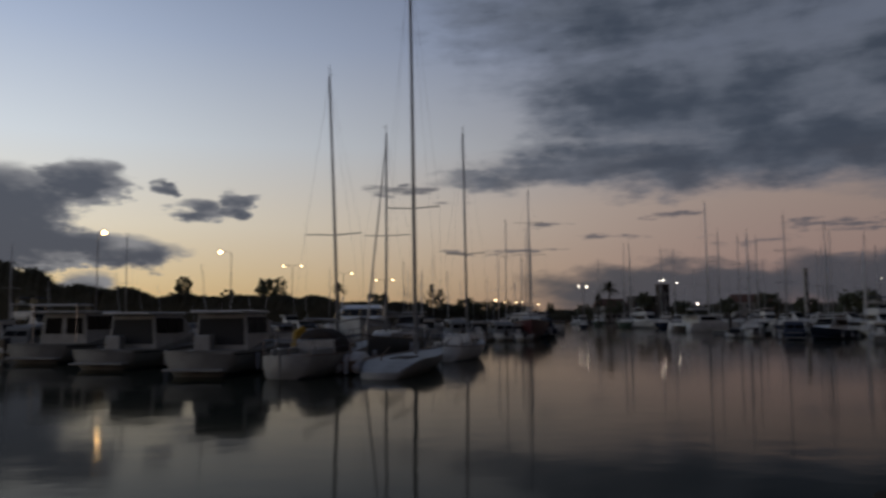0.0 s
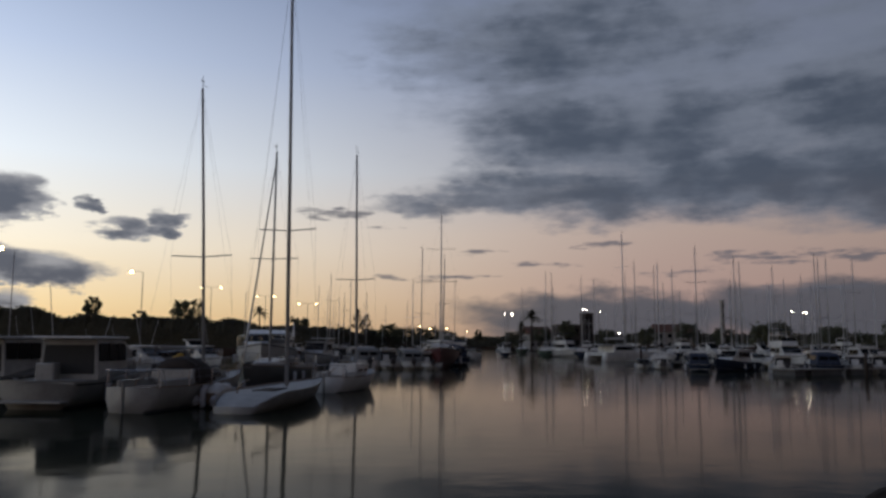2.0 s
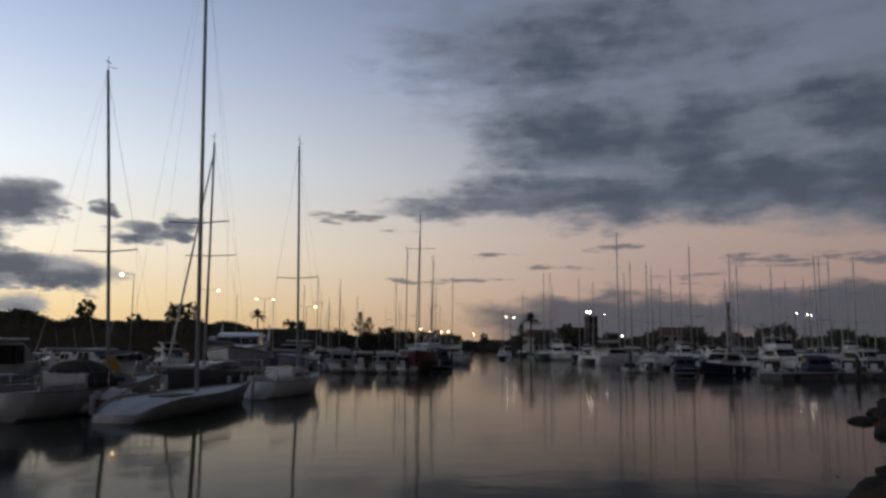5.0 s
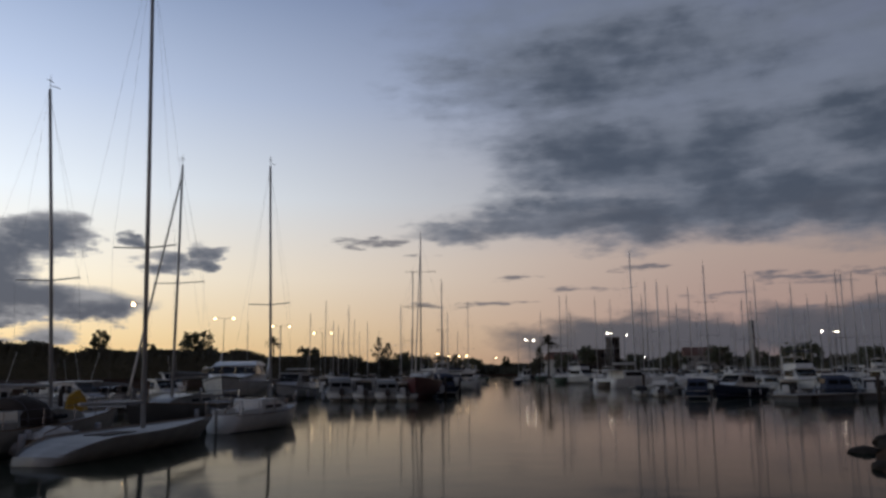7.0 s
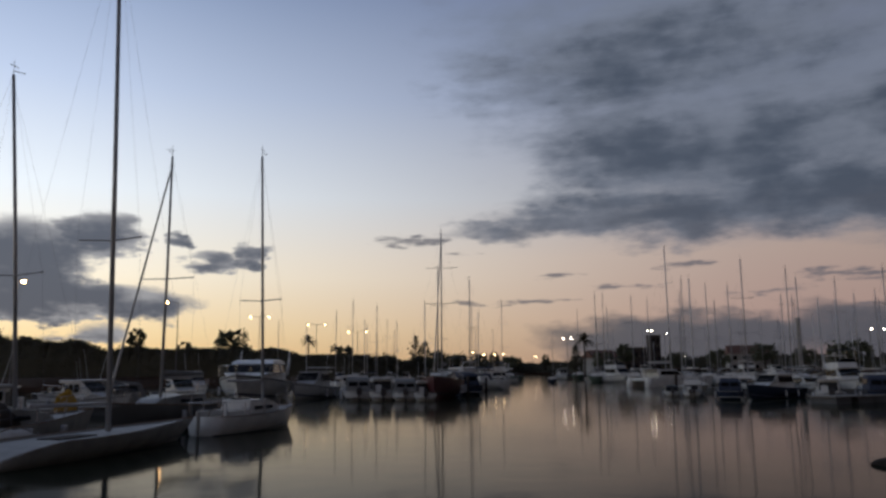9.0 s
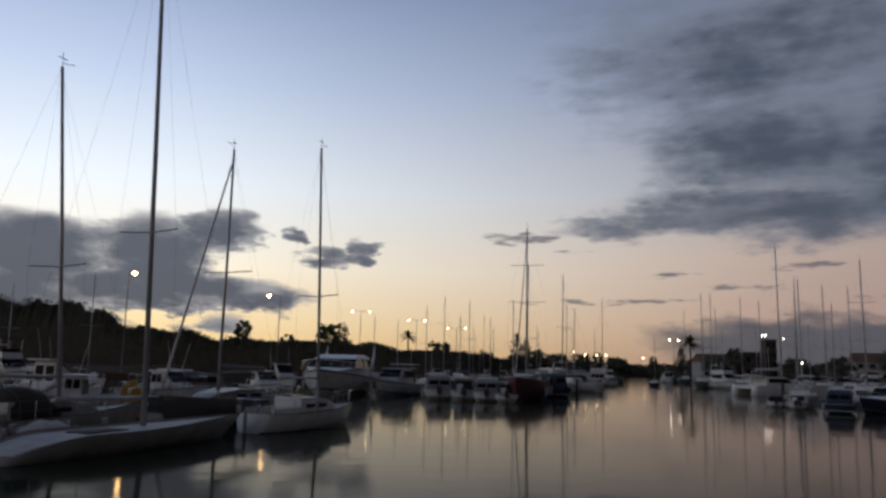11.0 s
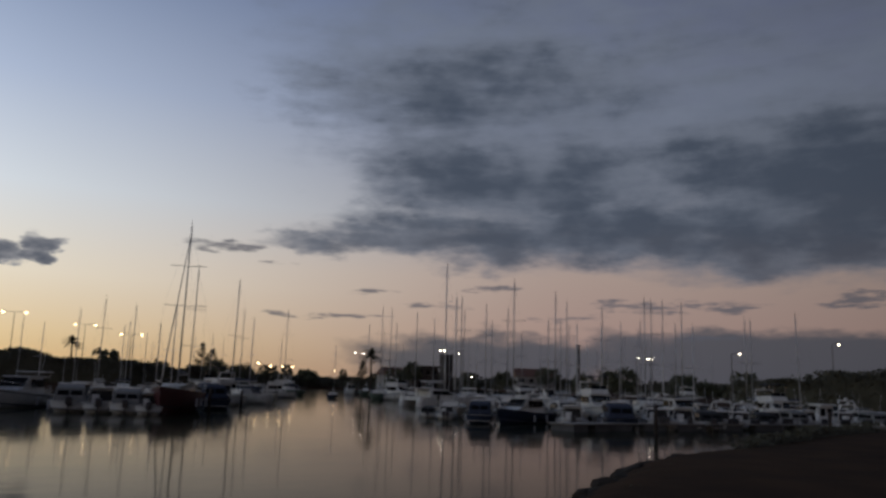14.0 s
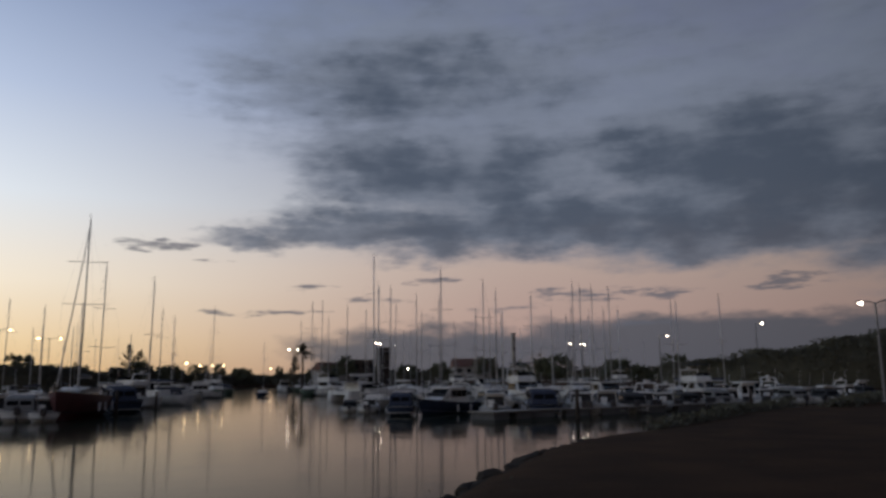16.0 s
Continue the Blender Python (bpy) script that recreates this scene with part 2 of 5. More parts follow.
ROCK = material("riprap_rock", (0.040, 0.034, 0.028), 0.9, vary=0.55, scale=1.6, bump=0.04, fine=18, spots=0.25, spec=0.15)
BARK = material("bark", (0.075, 0.058, 0.044), 0.95, vary=0.45, scale=3, bump=0.02, fine=30)
LEAF = material("dusk_foliage", (0.095, 0.105, 0.058), 0.8, vary=0.5, scale=0.6, bump=0, fine=9, spots=0.2)
LEAF_DARK = material("dark_foliage", (0.082, 0.080, 0.052), 0.85, vary=0.5, scale=0.6, bump=0, fine=9, spots=0.2)
POLE = material("galvanised_pole", (0.20, 0.20, 0.205), 0.55, 0.6, vary=0.25, scale=2, bump=0.002)
PLASTER = material("pale_plaster", (0.36, 0.34, 0.31), 0.9, vary=0.25, scale=0.6, bump=0.01, fine=20)
ROOF_TILE = material("roof_tiles", (0.17, 0.085, 0.06), 0.9, vary=0.4, scale=2, bump=0.02, fine=12)
SODIUM = glow("sodium_lamp_glass", (1.0, 0.60, 0.22), 55.0)
SODIUM_DIM = glow("far_sodium_lamp_glass", (1.0, 0.70, 0.36), 9.0)
WHITE_LED = glow("white_lamp_glass", (1.0, 0.88, 0.70), 26.0)


def water_material():
    m = bpy.data.materials.new("harbour_water")
    m.use_nodes = True
    nt = m.node_tree
    b = nt.nodes["Principled BSDF"]
    b.inputs["Base Color"].default_value = (0.014, 0.019, 0.013, 1)
    b.inputs["Roughness"].default_value = 0.075
    b.inputs["IOR"].default_value = 1.064
    tc = nt.nodes.new("ShaderNodeTexCoord")
    parts = []
    for scale, gain, stretch in ((0.25, 0.6, 1.0), (0.9, 0.30, 1.2), (4.0, 0.05, 1.2)):
        mp = nt.nodes.new("ShaderNodeMapping")
        mp.inputs["Scale"].default_value = (1.0, stretch, 1.0)
        nt.links.new(tc.outputs["Object"], mp.inputs["Vector"])
        n = nt.nodes.new("ShaderNodeTexNoise")
        n.inputs["Scale"].default_value, n.inputs["Detail"].default_value = scale, 2.0
        nt.links.new(mp.outputs[0], n.inputs["Vector"])
        k = nt.nodes.new("ShaderNodeMath")
        k.operation = "MULTIPLY"
        k.inputs[1].default_value = gain
        nt.links.new(n.outputs[0], k.inputs[0])
        parts.append(k.outputs[0])
    s = parts[0]
    for p in parts[1:]:
        a = nt.nodes.new("ShaderNodeMath")
        nt.links.new(s, a.inputs[0])
        nt.links.new(p, a.inputs[1])
        s = a.outputs[0]
    bp = nt.nodes.new("ShaderNodeBump")
    bp.inputs["Strength"].default_value, bp.inputs["Distance"].default_value = 1.0, 0.016
    nt.links.new(s, bp.inputs["Height"])
    nt.links.new(bp.outputs[0], b.inputs["Normal"])
    return m


WATER = water_material()


# ---- mesh helpers ----
def make(name, bm, mat, smooth=False):
    me = bpy.data.meshes.new(name)
    bmesh.ops.recalc_face_normals(bm, faces=bm.faces)
    bm.to_mesh(me)
    bm.free()
    me.materials.append(mat)
    if smooth:
        for p in me.polygons:
            p.use_smooth = True
    return new(name, me)


def part(name, bm, mat, parent, label="", smooth=False):
    ob = make(name, bm, mat, smooth)
    ob.parent = parent
    if label:
        tagged(ob, label)
    return ob


def ringed(bm, rings, caps=True):
    vs = [[bm.verts.new(p) for p in r] for r in rings]
    for a, b in zip(vs, vs[1:]):
        for i in range(len(a)):
            j = (i + 1) % len(a)
            bm.faces.new((a[i], a[j], b[j], b[i]))
    if caps:
        bm.faces.new(vs[0])
        bm.faces.new(vs[-1])
    return bm


def tube(points, r, n=6, bm=None, r1=None):
    bm = bm or bmesh.new()
    pts = [Vector(p) for p in points]
    rings = []
    for i, p in enumerate(pts):
        d = (pts[min(i + 1, len(pts) - 1)] - pts[max(i - 1, 0)]).normalized()
        side = d.cross(Vector((0, 0, 1)) if abs(d.z) < 0.9 else Vector((1, 0, 0))).normalized()
        up = side.cross(d)
        f = i / (len(pts) - 1)
        rr = r + ((r1 if r1 is not None else r) - r) * f
        rings.append([p + (side * math.cos(2 * math.pi * k / n) + up * math.sin(2 * math.pi * k / n)) * rr for k in range(n)])
    return ringed(bm, rings)


def block(x0, x1, y0, y1, z0, z1, bevel=0.0, bm=None):
    bm = bm or bmesh.new()
    ringed(bm, [[(x0, y0, z), (x1, y0, z), (x1, y1, z), (x0, y1, z)] for z in (z0, z1)])
    if bevel:
        bmesh.ops.bevel(bm, geom=list(bm.edges), offset=bevel, segments=2, affect="EDGES", profile=0.6)
    return bm


def lofted(outline, bevel=0.0):
    """A body from its side outline: rows of x, z, half width."""
    bm = bmesh.new()
    left = [bm.verts.new((x, w, z)) for x, z, w in outline]
    right = [bm.verts.new((x, -w, z)) for x, z, w in outline]
    n = len(outline)
    for i in range(n):
        j = (i + 1) % n
        bm.faces.new((left[i], left[j], right[j], right[i]))
    bm.faces.new(left)
    bm.faces.new(right[::-1])
    if bevel:
        bmesh.ops.bevel(bm, geom=list(bm.edges), offset=bevel, segments=2, affect="EDGES", profile=0.6)
    return bm


def panel(quad, thick=0.012):
    """A thin pane on a quad of four points."""
    a, b, c, d = (Vector(p) for p in quad)
    nrm = (b - a).cross(d - a).normalized() * thick
    return ringed(bmesh.new(), [[a - nrm, b - nrm, c - nrm, d - nrm], [a + nrm, b + nrm, c + nrm, d + nrm]])


def hull_shape(L, B, hs, hb, stern=0.75, bow_rake=0.6, tr_rake=0.0, draft=0.35, fine=2.3, v0=0.0, v1=1.0, grow=1.0, cap=True, rows=7, bilge=0.62, scoop=0.0):
    bm = bmesh.new()
    N = 16
    grid = []
    for i in range(N):
        u = i / (N - 1)
        if u < 0.42:
            f = stern + (1 - stern) * math.sin(math.pi / 2 * u / 0.42)
        else:
            f = 1 - ((u - 0.42) / 0.58) ** fine
        b = max(0.012, B / 2 * f)
        top = hs + (hb - hs) * u ** 2 - 0.05 * math.sin(math.pi * u) - scoop * max(0.0, 1 - u / 0.26) ** 1.3
        dr = draft * (1 - 0.75 * u ** 3)
        ring = []
        for s in (-1, 1):
            side = []
            for j in range(rows):
                v = v0 + (v1 - v0) * j / (rows - 1)
                y = b * math.sin(v * math.pi / 2) ** bilge * (0.9 + 0.1 * v)
                z = -dr + (top + dr) * v ** 1.25
                x = u * (L - bow_rake) + bow_rake * v * u ** 5 + tr_rake * v * (1 - u) ** 8
                side.append((x if grow == 1 else (x - L / 2) * 1.002 + L / 2, s * y * grow, z))
            ring.append(side)
        grid.append(ring)
    for s in (0, 1):
        vs = [[bm.verts.new(p) for p in st[s]] for st in grid]
        for a, b in zip(vs, vs[1:]):
            for j in range(rows - 1):
                bm.faces.new((a[j], a[j + 1], b[j + 1], b[j]))
    if cap:
        tr = [bm.verts.new(p) for p in grid[0][0]] + [bm.verts.new(p) for p in reversed(grid[0][1])]
        bm.faces.new(tr)
    bmesh.ops.remove_doubles(bm, verts=bm.verts, dist=0.004)
    return bm


def deck_shape(L, B, hs, hb, stern, bow_rake, fine, inset=0.94, lower=0.06, u0=0.0, u1=0.985, thick=0.05, tr_rake=0.0, scoop=0.0):
    bm = bmesh.new()
    rows_ = []
    for i in range(15):
        u = u0 + (u1 - u0) * i / 14
        f = stern + (1 - stern) * math.sin(math.pi / 2 * u / 0.42) if u < 0.42 else 1 - ((u - 0.42) / 0.58) ** fine
        b = max(0.02, B / 2 * f * inset)
        z = hs + (hb - hs) * u ** 2 - 0.05 * math.sin(math.pi * u) - lower - scoop * max(0.0, 1 - u / 0.26) ** 1.3
        x = u * (L - bow_rake) + bow_rake * u ** 5 + tr_rake * (1 - u) ** 8
        rows_.append([(x, -b, z), (x, 0, z + 0.04), (x, b, z), (x, b, z - thick), (x, -b, z - thick)])
    return ringed(bm, rows_)


def thing(name, label, category, group="", kind=""):
    return tagged(new(name), label, category, group, kind)


def heading(dx, dy):
    return math.degrees(math.atan2(dy, dx))


# ---- boats ----
def add_rig(boat, mx, deck_z, top, spreaders, beam, bow, stern_x, bow_z, stern_z, mast_mat=ALU, boom=True, cover=CANVAS_BLUE, furled=False, thick=0.085, head_gear=True, backstay=True, rake=0.16):
    part("mast", tube([(mx, 0, deck_z), (mx - 0.04 - rake * 0.42, 0, (deck_z + top) / 2), (mx - rake, 0, top)], thick, 8, r1=thick * 0.72), mast_mat, boat, smooth=True)
    wires = bmesh.new()
    for f in spreaders:
        z = deck_z + (top - deck_z) * f
        w = beam * (0.52 - 0.18 * f)
        xs = mx - 0.02 - rake * f
        for s in (-1, 1):
            part("spreader", tube([(xs, 0, z), (xs - 0.12, s * w, z + 0.05)], 0.026, 6), mast_mat, boat)
    zt = deck_z + (top - deck_z) * 0.97
    w0 = beam * (0.52 - 0.18 * spreaders[0]) if spreaders else beam * 0.4
    zs = deck_z + (top - deck_z) * (spreaders[0] if spreaders else 0.5)
    for s in (-1, 1):
        tube([(mx - 0.15, s * beam * 0.46, deck_z), (mx - 0.14 - rake * 0.45, s * w0, zs + 0.05), (mx + 0.02 - rake, s * 0.05, zt)], 0.0032, 4, wires)
    tube([(bow, 0, bow_z), (mx + 0.06 - rake, 0, zt)], 0.0032, 4, wires)
    if backstay:
        tube([(stern_x, 0, stern_z), (mx - rake, 0, top)], 0.0032, 4, wires)
    part("standing_rigging", wires, WIRE, boat, "thin wire shrouds and stays")
    if furled:
        a, b = Vector((bow, 0, bow_z + 0.25)), Vector((mx + 0.08 - rake, 0, zt - 0.4))
        part("furled_headsail", tube([a, a.lerp(b, 0.12), a.lerp(b, 0.5), b], 0.06, 8, r1=0.035), SAILCLOTH, boat, "headsail rolled round the forestay", smooth=True)
    if boom:
        bl = (mx - stern_x) * 0.68
        zb = deck_z + 0.85
        part("boom", tube([(mx - 0.1, 0, zb), (mx - bl, 0, zb + 0.05)], 0.055, 8), mast_mat, boat, smooth=True)
        if cover:
            rings = []
            for i in range(7):
                f = i / 6
                h, w = 0.26 * (1 - 0.55 * f), 0.12 * (1 - 0.35 * f)
                rings.append([(mx - 0.12 - bl * 0.97 * f, w * math.cos(a), zb + 0.06 + h * 0.5 + 0.05 * f + h * 0.55 * math.sin(a)) for a in [k * math.pi / 4 for k in range(8)]])
            part("sail_cover", ringed(bmesh.new(), rings), cover, boat, smooth=True)
    if head_gear:
        g = tube([(mx - rake, 0, top), (mx - rake, 0, top + 0.5)], 0.012, 4)
        tube([(mx - rake, 0, top + 0.12), (mx + 0.5 - rake, 0, top + 0.22)], 0.012, 4, g)
        tube([(mx - 0.16 - rake, 0, top + 0.3), (mx + 0.18 - rake, 0, top + 0.3)], 0.016, 4, g)
        part("masthead_gear", g, WIRE, boat, "wind vane and aerial")


def add_rails(boat, L, B, hs, hb, stern, fine, posts=6, h=0.55):
    def edge(u, s, up):
        f = stern + (1 - stern) * math.sin(math.pi / 2 * u / 0.42) if u < 0.42 else 1 - ((u - 0.42) / 0.58) ** fine
        return (u * L * 0.97, s * B / 2 * f * 0.92, hs + (hb - hs) * u ** 2 - 0.05 * math.sin(math.pi * u) + up)

    for s in (-1, 1):
        for k in range(posts):
            u = 0.06 + 0.86 * k / (posts - 1)
            part("stanchion", tube([edge(u, s, -0.05), edge(u, s, h)], 0.014, 5), STEEL, boat)
        ln = bmesh.new()
        for hh in (h * 0.5, h):
            tube([edge(0.06 + 0.86 * k / (posts - 1), s, hh) for k in range(posts)], 0.006, 4, ln)
        part("lifeline", ln, WIRE, boat)
    p = tube([edge(0.88, -1, -0.05), edge(0.9, -1, h), (L * 0.985, 0, hb + h), edge(0.9, 1, h), edge(0.88, 1, -0.05)], 0.017, 6)
    part("pulpit", p, STEEL, boat)
    q = tube([edge(0.1, -1, -0.05), edge(0.08, -1, h), (0.05, -B / 2 * stern * 0.8, hs + h), (0.05, B / 2 * stern * 0.8, hs + h), edge(0.08, 1, h), edge(0.1, 1, -0.05)], 0.017, 6)
    part("pushpit", q, STEEL, boat)


def add_fender(boat, x, y, z):
    part("fender", tube([(x, y, z + 0.32), (x, y, z + 0.25), (x, y, z - 0.25), (x, y, z - 0.32)], 0.10, 8), FENDER, boat, smooth=True)


def add_outboard(boat, x, y, z, size=1.0):
    e = part("outboard_motor", block(x - 0.34 * size, x + 0.06, y - 0.17 * size, y + 0.17 * size, z, z + 0.48 * size, 0.06), ENGINE, boat, "black outboard motor cowl")
    part("motor_leg", block(x - 0.22 * size, x - 0.04, y - 0.06, y + 0.06, z - 0.75 * size, z + 0.02, 0.015), ENGINE, e)


def sailboat(name, label, L, B, hs, hb, top, mast_u, hull_mat, stripe=STRIPE, stern=0.7, bow_rake=0.7, tr_rake=0.3, fine=2.2, spreaders=(0.52,), cover=CANVAS_BLUE, mast_mat=ALU,
             cabin=True, cabin_h=0.42, rails=True, furled=False, thick=0.07, detail=True, hood=None, outboard=False, backstay=True, fenders=True, rake=0.16, scoop=0.0, trunk=GELCOAT, bilge=0.85):
    boat = thing(name, label, "sailboat")
    part("hull", hull_shape(L, B, hs, hb, stern, bow_rake, tr_rake, fine=fine, bilge=bilge, scoop=scoop), hull_mat, boat, smooth=True)
    part("boot_stripe", hull_shape(L, B, hs, hb, stern, bow_rake, tr_rake, fine=fine, bilge=bilge, scoop=scoop, v0=0.40, v1=0.45, grow=1.008, cap=False, rows=3), stripe, boat, smooth=True)
    part("deck", deck_shape(L, B, hs, hb, stern, bow_rake, fine, tr_rake=tr_rake, scoop=scoop), DECK, boat)
    part("toe_rail", hull_shape(L, B, hs + 0.03, hb + 0.03, stern, bow_rake, tr_rake, fine=fine, bilge=bilge, scoop=scoop, v0=0.975, v1=1.0, grow=1.006, cap=False, rows=2), TEAK if detail else ALU, boat)
    zc = hs - 0.02
    if cabin:
        x0, x1 = L * 0.33, L * 0.74
        w = B * 0.31
        zt = hs + (hb - hs) * 0.35
        part("coachroof", lofted([(x0, zc, w), (x0 + 0.06, zc + cabin_h + 0.1, w * 0.9), (x0 + (x1 - x0) * 0.5, zt + cabin_h * 0.95, w * 0.84), (x1 - 0.55, zt + cabin_h * 0.6, w * 0.62), (x1, zt + 0.02, w * 0.5), (x1, zt - 0.1, w * 0.5)], 0.05), trunk, boat)
        if detail:
            for s in (-1, 1):
                for a, b in ((0.12, 0.34), (0.42, 0.60)):
                    xa, xb = x0 + (x1 - x0) * a, x0 + (x1 - x0) * b
                    part("cabin_window", panel([(xa, s * w * 1.0, zc + 0.17), (xb, s * w * 0.97, zc + 0.19), (xb, s * w * 0.93, zc + 0.33), (xa, s * w * 0.95, zc + 0.33)]), GLASS, boat)
            part("hatch", block(x0 + 0.1, x0 + 0.7, -0.3, 0.3, zc + cabin_h + 0.1, zc + cabin_h + 0.15, 0.02), GLASS, boat)
    if detail:
        xc = L * (0.44 if scoop else 0.33)
        xa = L * 0.29 if scoop else tr_rake + L * (0.05 if cabin else 0.09)
        for s in (-1, 1) if cabin else ():
            part("cockpit_coaming", block(xa, xc, s * B * 0.27 - 0.06, s * B * 0.27 + 0.06, hs - 0.06, hs + 0.2, 0.03), trunk, boat)
        # on scooped hulls the sunken cockpit's shade is put into the slab's dark colour
        part("cockpit_well", block(xa, xc, -B * 0.15, B * 0.15, hs - 0.09, hs - 0.02), CANVAS_BROWN if scoop else TEAK, boat, "cockpit floor with the recess's shade put into its dark brown" if scoop else "shaded teak cockpit floor")
        part("tiller", tube([(tr_rake + 0.2, 0, hs), (tr_rake + 0.3, 0, hs + 0.2), (tr_rake + 1.3, 0.05, hs + 0.4)], 0.022, 6), TEAK, boat)
        if cabin:
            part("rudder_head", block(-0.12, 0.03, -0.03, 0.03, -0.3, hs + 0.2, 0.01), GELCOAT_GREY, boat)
    if hood:
        x0 = L * 0.44
        rings = []
        for xx, zz, ww in ((-0.9, 0.62, 0.31), (-0.65, 0.86, 0.33), (-0.1, 0.92, 0.33), (0.4, 0.82, 0.32), (0.75, 0.55, 0.30), (0.95, 0.28, 0.28)):
            rings.append([(x0 + xx, B * ww * math.cos(k * math.pi / 8), zc + 0.05 + zz * math.sin(k * math.pi / 8) ** 0.7) for k in range(9)])
        part("spray_hood", ringed(bmesh.new(), rings), hood, boat, "domed canvas spray hood over the companionway", smooth=True)
        for xx, zz in ((-0.65, 0.86), (0.4, 0.82)):
            part("hood_bow", tube([(x0 + xx, B * 0.332 * math.cos(k * math.pi / 8), zc + 0.06 + zz * math.sin(k * math.pi / 8) ** 0.7) for k in range(9)], 0.012, 5), WIRE, boat)
    if outboard:
        add_outboard(boat, -0.02, -0.35, hs * 0.55)
    if rails:
        add_rails(boat, L, B, hs, hb, stern, fine, 6 if detail else 4)
    dz = hs + (cabin_h * 0.9 if cabin else 0.0)
    add_rig(boat, L * mast_u, dz, top, spreaders, B, L * 0.985, 0.1 + tr_rake, hb + 0.03, hs, mast_mat, True, cover, furled, thick, True, backstay, rake)
    if detail and fenders:
        for k in (0.3, 0.5, 0.66):
            add_fender(boat, L * k, -B * 0.5 - 0.05, hs * 0.55)
            add_fender(boat, L * k, B * 0.5 + 0.05, hs * 0.55)
    return boat


def motorboat(name, label, L, B, hs, hb, hull_mat, cabin=(0.30, 0.72, 1.15), roof=True, canvas=None, fly=False, arch=False, outboards=0, stern=0.92, stripe=STRIPE, rails=True, aft_canvas=None, hard_top=None, house=GELCOAT, companionway=True):
    boat = thing(name, label, "motorboat")
    fine = 2.7
    part("hull", hull_shape(L, B, hs, hb, stern, L * 0.10, 0.0, fine=fine, draft=0.4), hull_mat, boat, smooth=True)
    part("boot_stripe", hull_shape(L, B, hs, hb, stern, L * 0.10, 0.0, fine=fine, draft=0.4, v0=0.38, v1=0.46, grow=1.008, cap=False, rows=3), stripe, boat, smooth=True)
    part("rub_rail", hull_shape(L, B, hs, hb, stern, L * 0.10, 0.0, fine=fine, draft=0.4, v0=0.90, v1=0.935, grow=1.02, cap=False, rows=2), RUBBER, boat)
    part("deck", deck_shape(L, B, hs, hb, stern, L * 0.10, fine), DECK, boat)
    x0, x1, ch = L * cabin[0], L * cabin[1], cabin[2]
    w = B * 0.38
    z = hs - 0.08
    zt = hs + ch
    slope = ch * 0.85
    part("cabin", lofted([(x0, z, w), (x0 + 0.05, zt, w * 0.88), (x1 - slope, zt, w * 0.84), (x1, z + ch * 0.38, w * 0.86), (x1 + L * 0.1, z + 0.22, w * 0.55), (x1 + L * 0.1, z, w * 0.55)], 0.05), house, boat)
    za, zb = z + ch * 0.48, z + ch * 0.94
    for s in (-1, 1):
        n = max(2, int((x1 - x0) / 1.1))
        for i in range(n):
            a = x0 + 0.12 + (x1 - slope - x0 - 0.1) * i / n
            b = x0 + 0.02 + (x1 - slope - x0 - 0.1) * (i + 1) / n
            part("side_window", panel([(a, s * w * 0.945, za), (b, s * w * 0.945, za), (b, s * w * 0.905, zb), (a, s * w * 0.905, zb)], 0.02), GLASS, boat)
    xs, xt = x1 - slope * 0.20, x1 - slope * 0.90
    part("windscreen", panel([(xs + 0.03, -w * 0.80, z + ch * 0.53), (xs + 0.03, w * 0.80, z + ch * 0.53), (xt + 0.05, w * 0.77, zt - 0.05), (xt + 0.05, -w * 0.77, zt - 0.05)], 0.02), GLASS, boat)
    if companionway:
        # no opening here: the dark inside is a flat black panel on the wall
        part("companionway", panel([(x0 + 0.01, -0.86 * w, z + ch * 0.16), (x0 + 0.01, 0.86 * w, z + ch * 0.16), (x0 + 0.045, 0.80 * w, z + ch * 0.90), (x0 + 0.045, -0.80 * w, z + ch * 0.90)], 0.02), RUBBER, boat, "black panel with the open cabin's inner shade put into its colour")
        part("helm_seat", block(x0 - 0.75, x0 - 0.3, 0.1 * w, 0.7 * w, hs - 0.06, hs + 0.55, 0.06), house, boat)
    else:
        for y0, y1 in ((-0.8, -0.1), (0.1, 0.8)):
            part("aft_window", panel([(x0 + 0.01, y0 * w, z + ch * 0.35), (x0 + 0.01, y1 * w, z + ch * 0.35), (x0 + 0.045, y1 * w * 0.95, z + ch * 0.88), (x0 + 0.045, y0 * w * 0.95, z + ch * 0.88)], 0.02), GLASS, boat)
    if roof:
        part("roof", block(x0 - L * 0.07, x1 - slope + 0.15, -w * 0.95, w * 0.95, zt + 0.002, zt + 0.09, 0.03), GELCOAT, boat)
    if hard_top:
        part("hard_top", block(L * 0.12, x0 + 0.4, -w, w, hs + hard_top, hs + hard_top + 0.08, 0.03), GELCOAT, boat)
        for s in (-1, 1):
            for xx in (L * 0.14, x0 + 0.2):
                part("top_post", tube([(xx, s * w * 0.9, hs - 0.05), (xx, s * w * 0.9, hs + hard_top)], 0.025, 6), STEEL, boat)
    if aft_canvas:
        xa, xb, zz = L * 0.05, L * 0.11, hs + ch * 0.88
        part("cockpit_canopy", lofted([(xa, hs - 0.04, w * 1.05), (xb, zz - 0.12, w * 0.98), (xb + 0.25, zz, w * 0.9), (x0 + 0.1, zt + 0.05, w * 0.86), (x0 + 0.1, hs - 0.04, w * 1.05)], 0.10), aft_canvas, boat, "canvas canopy over the cockpit")
        for y0, y1 in ((-0.82, -0.06), (0.06, 0.82)):
            lo, hi = xa + (xb - xa) * 0.42, xa + (xb - xa) * 0.86
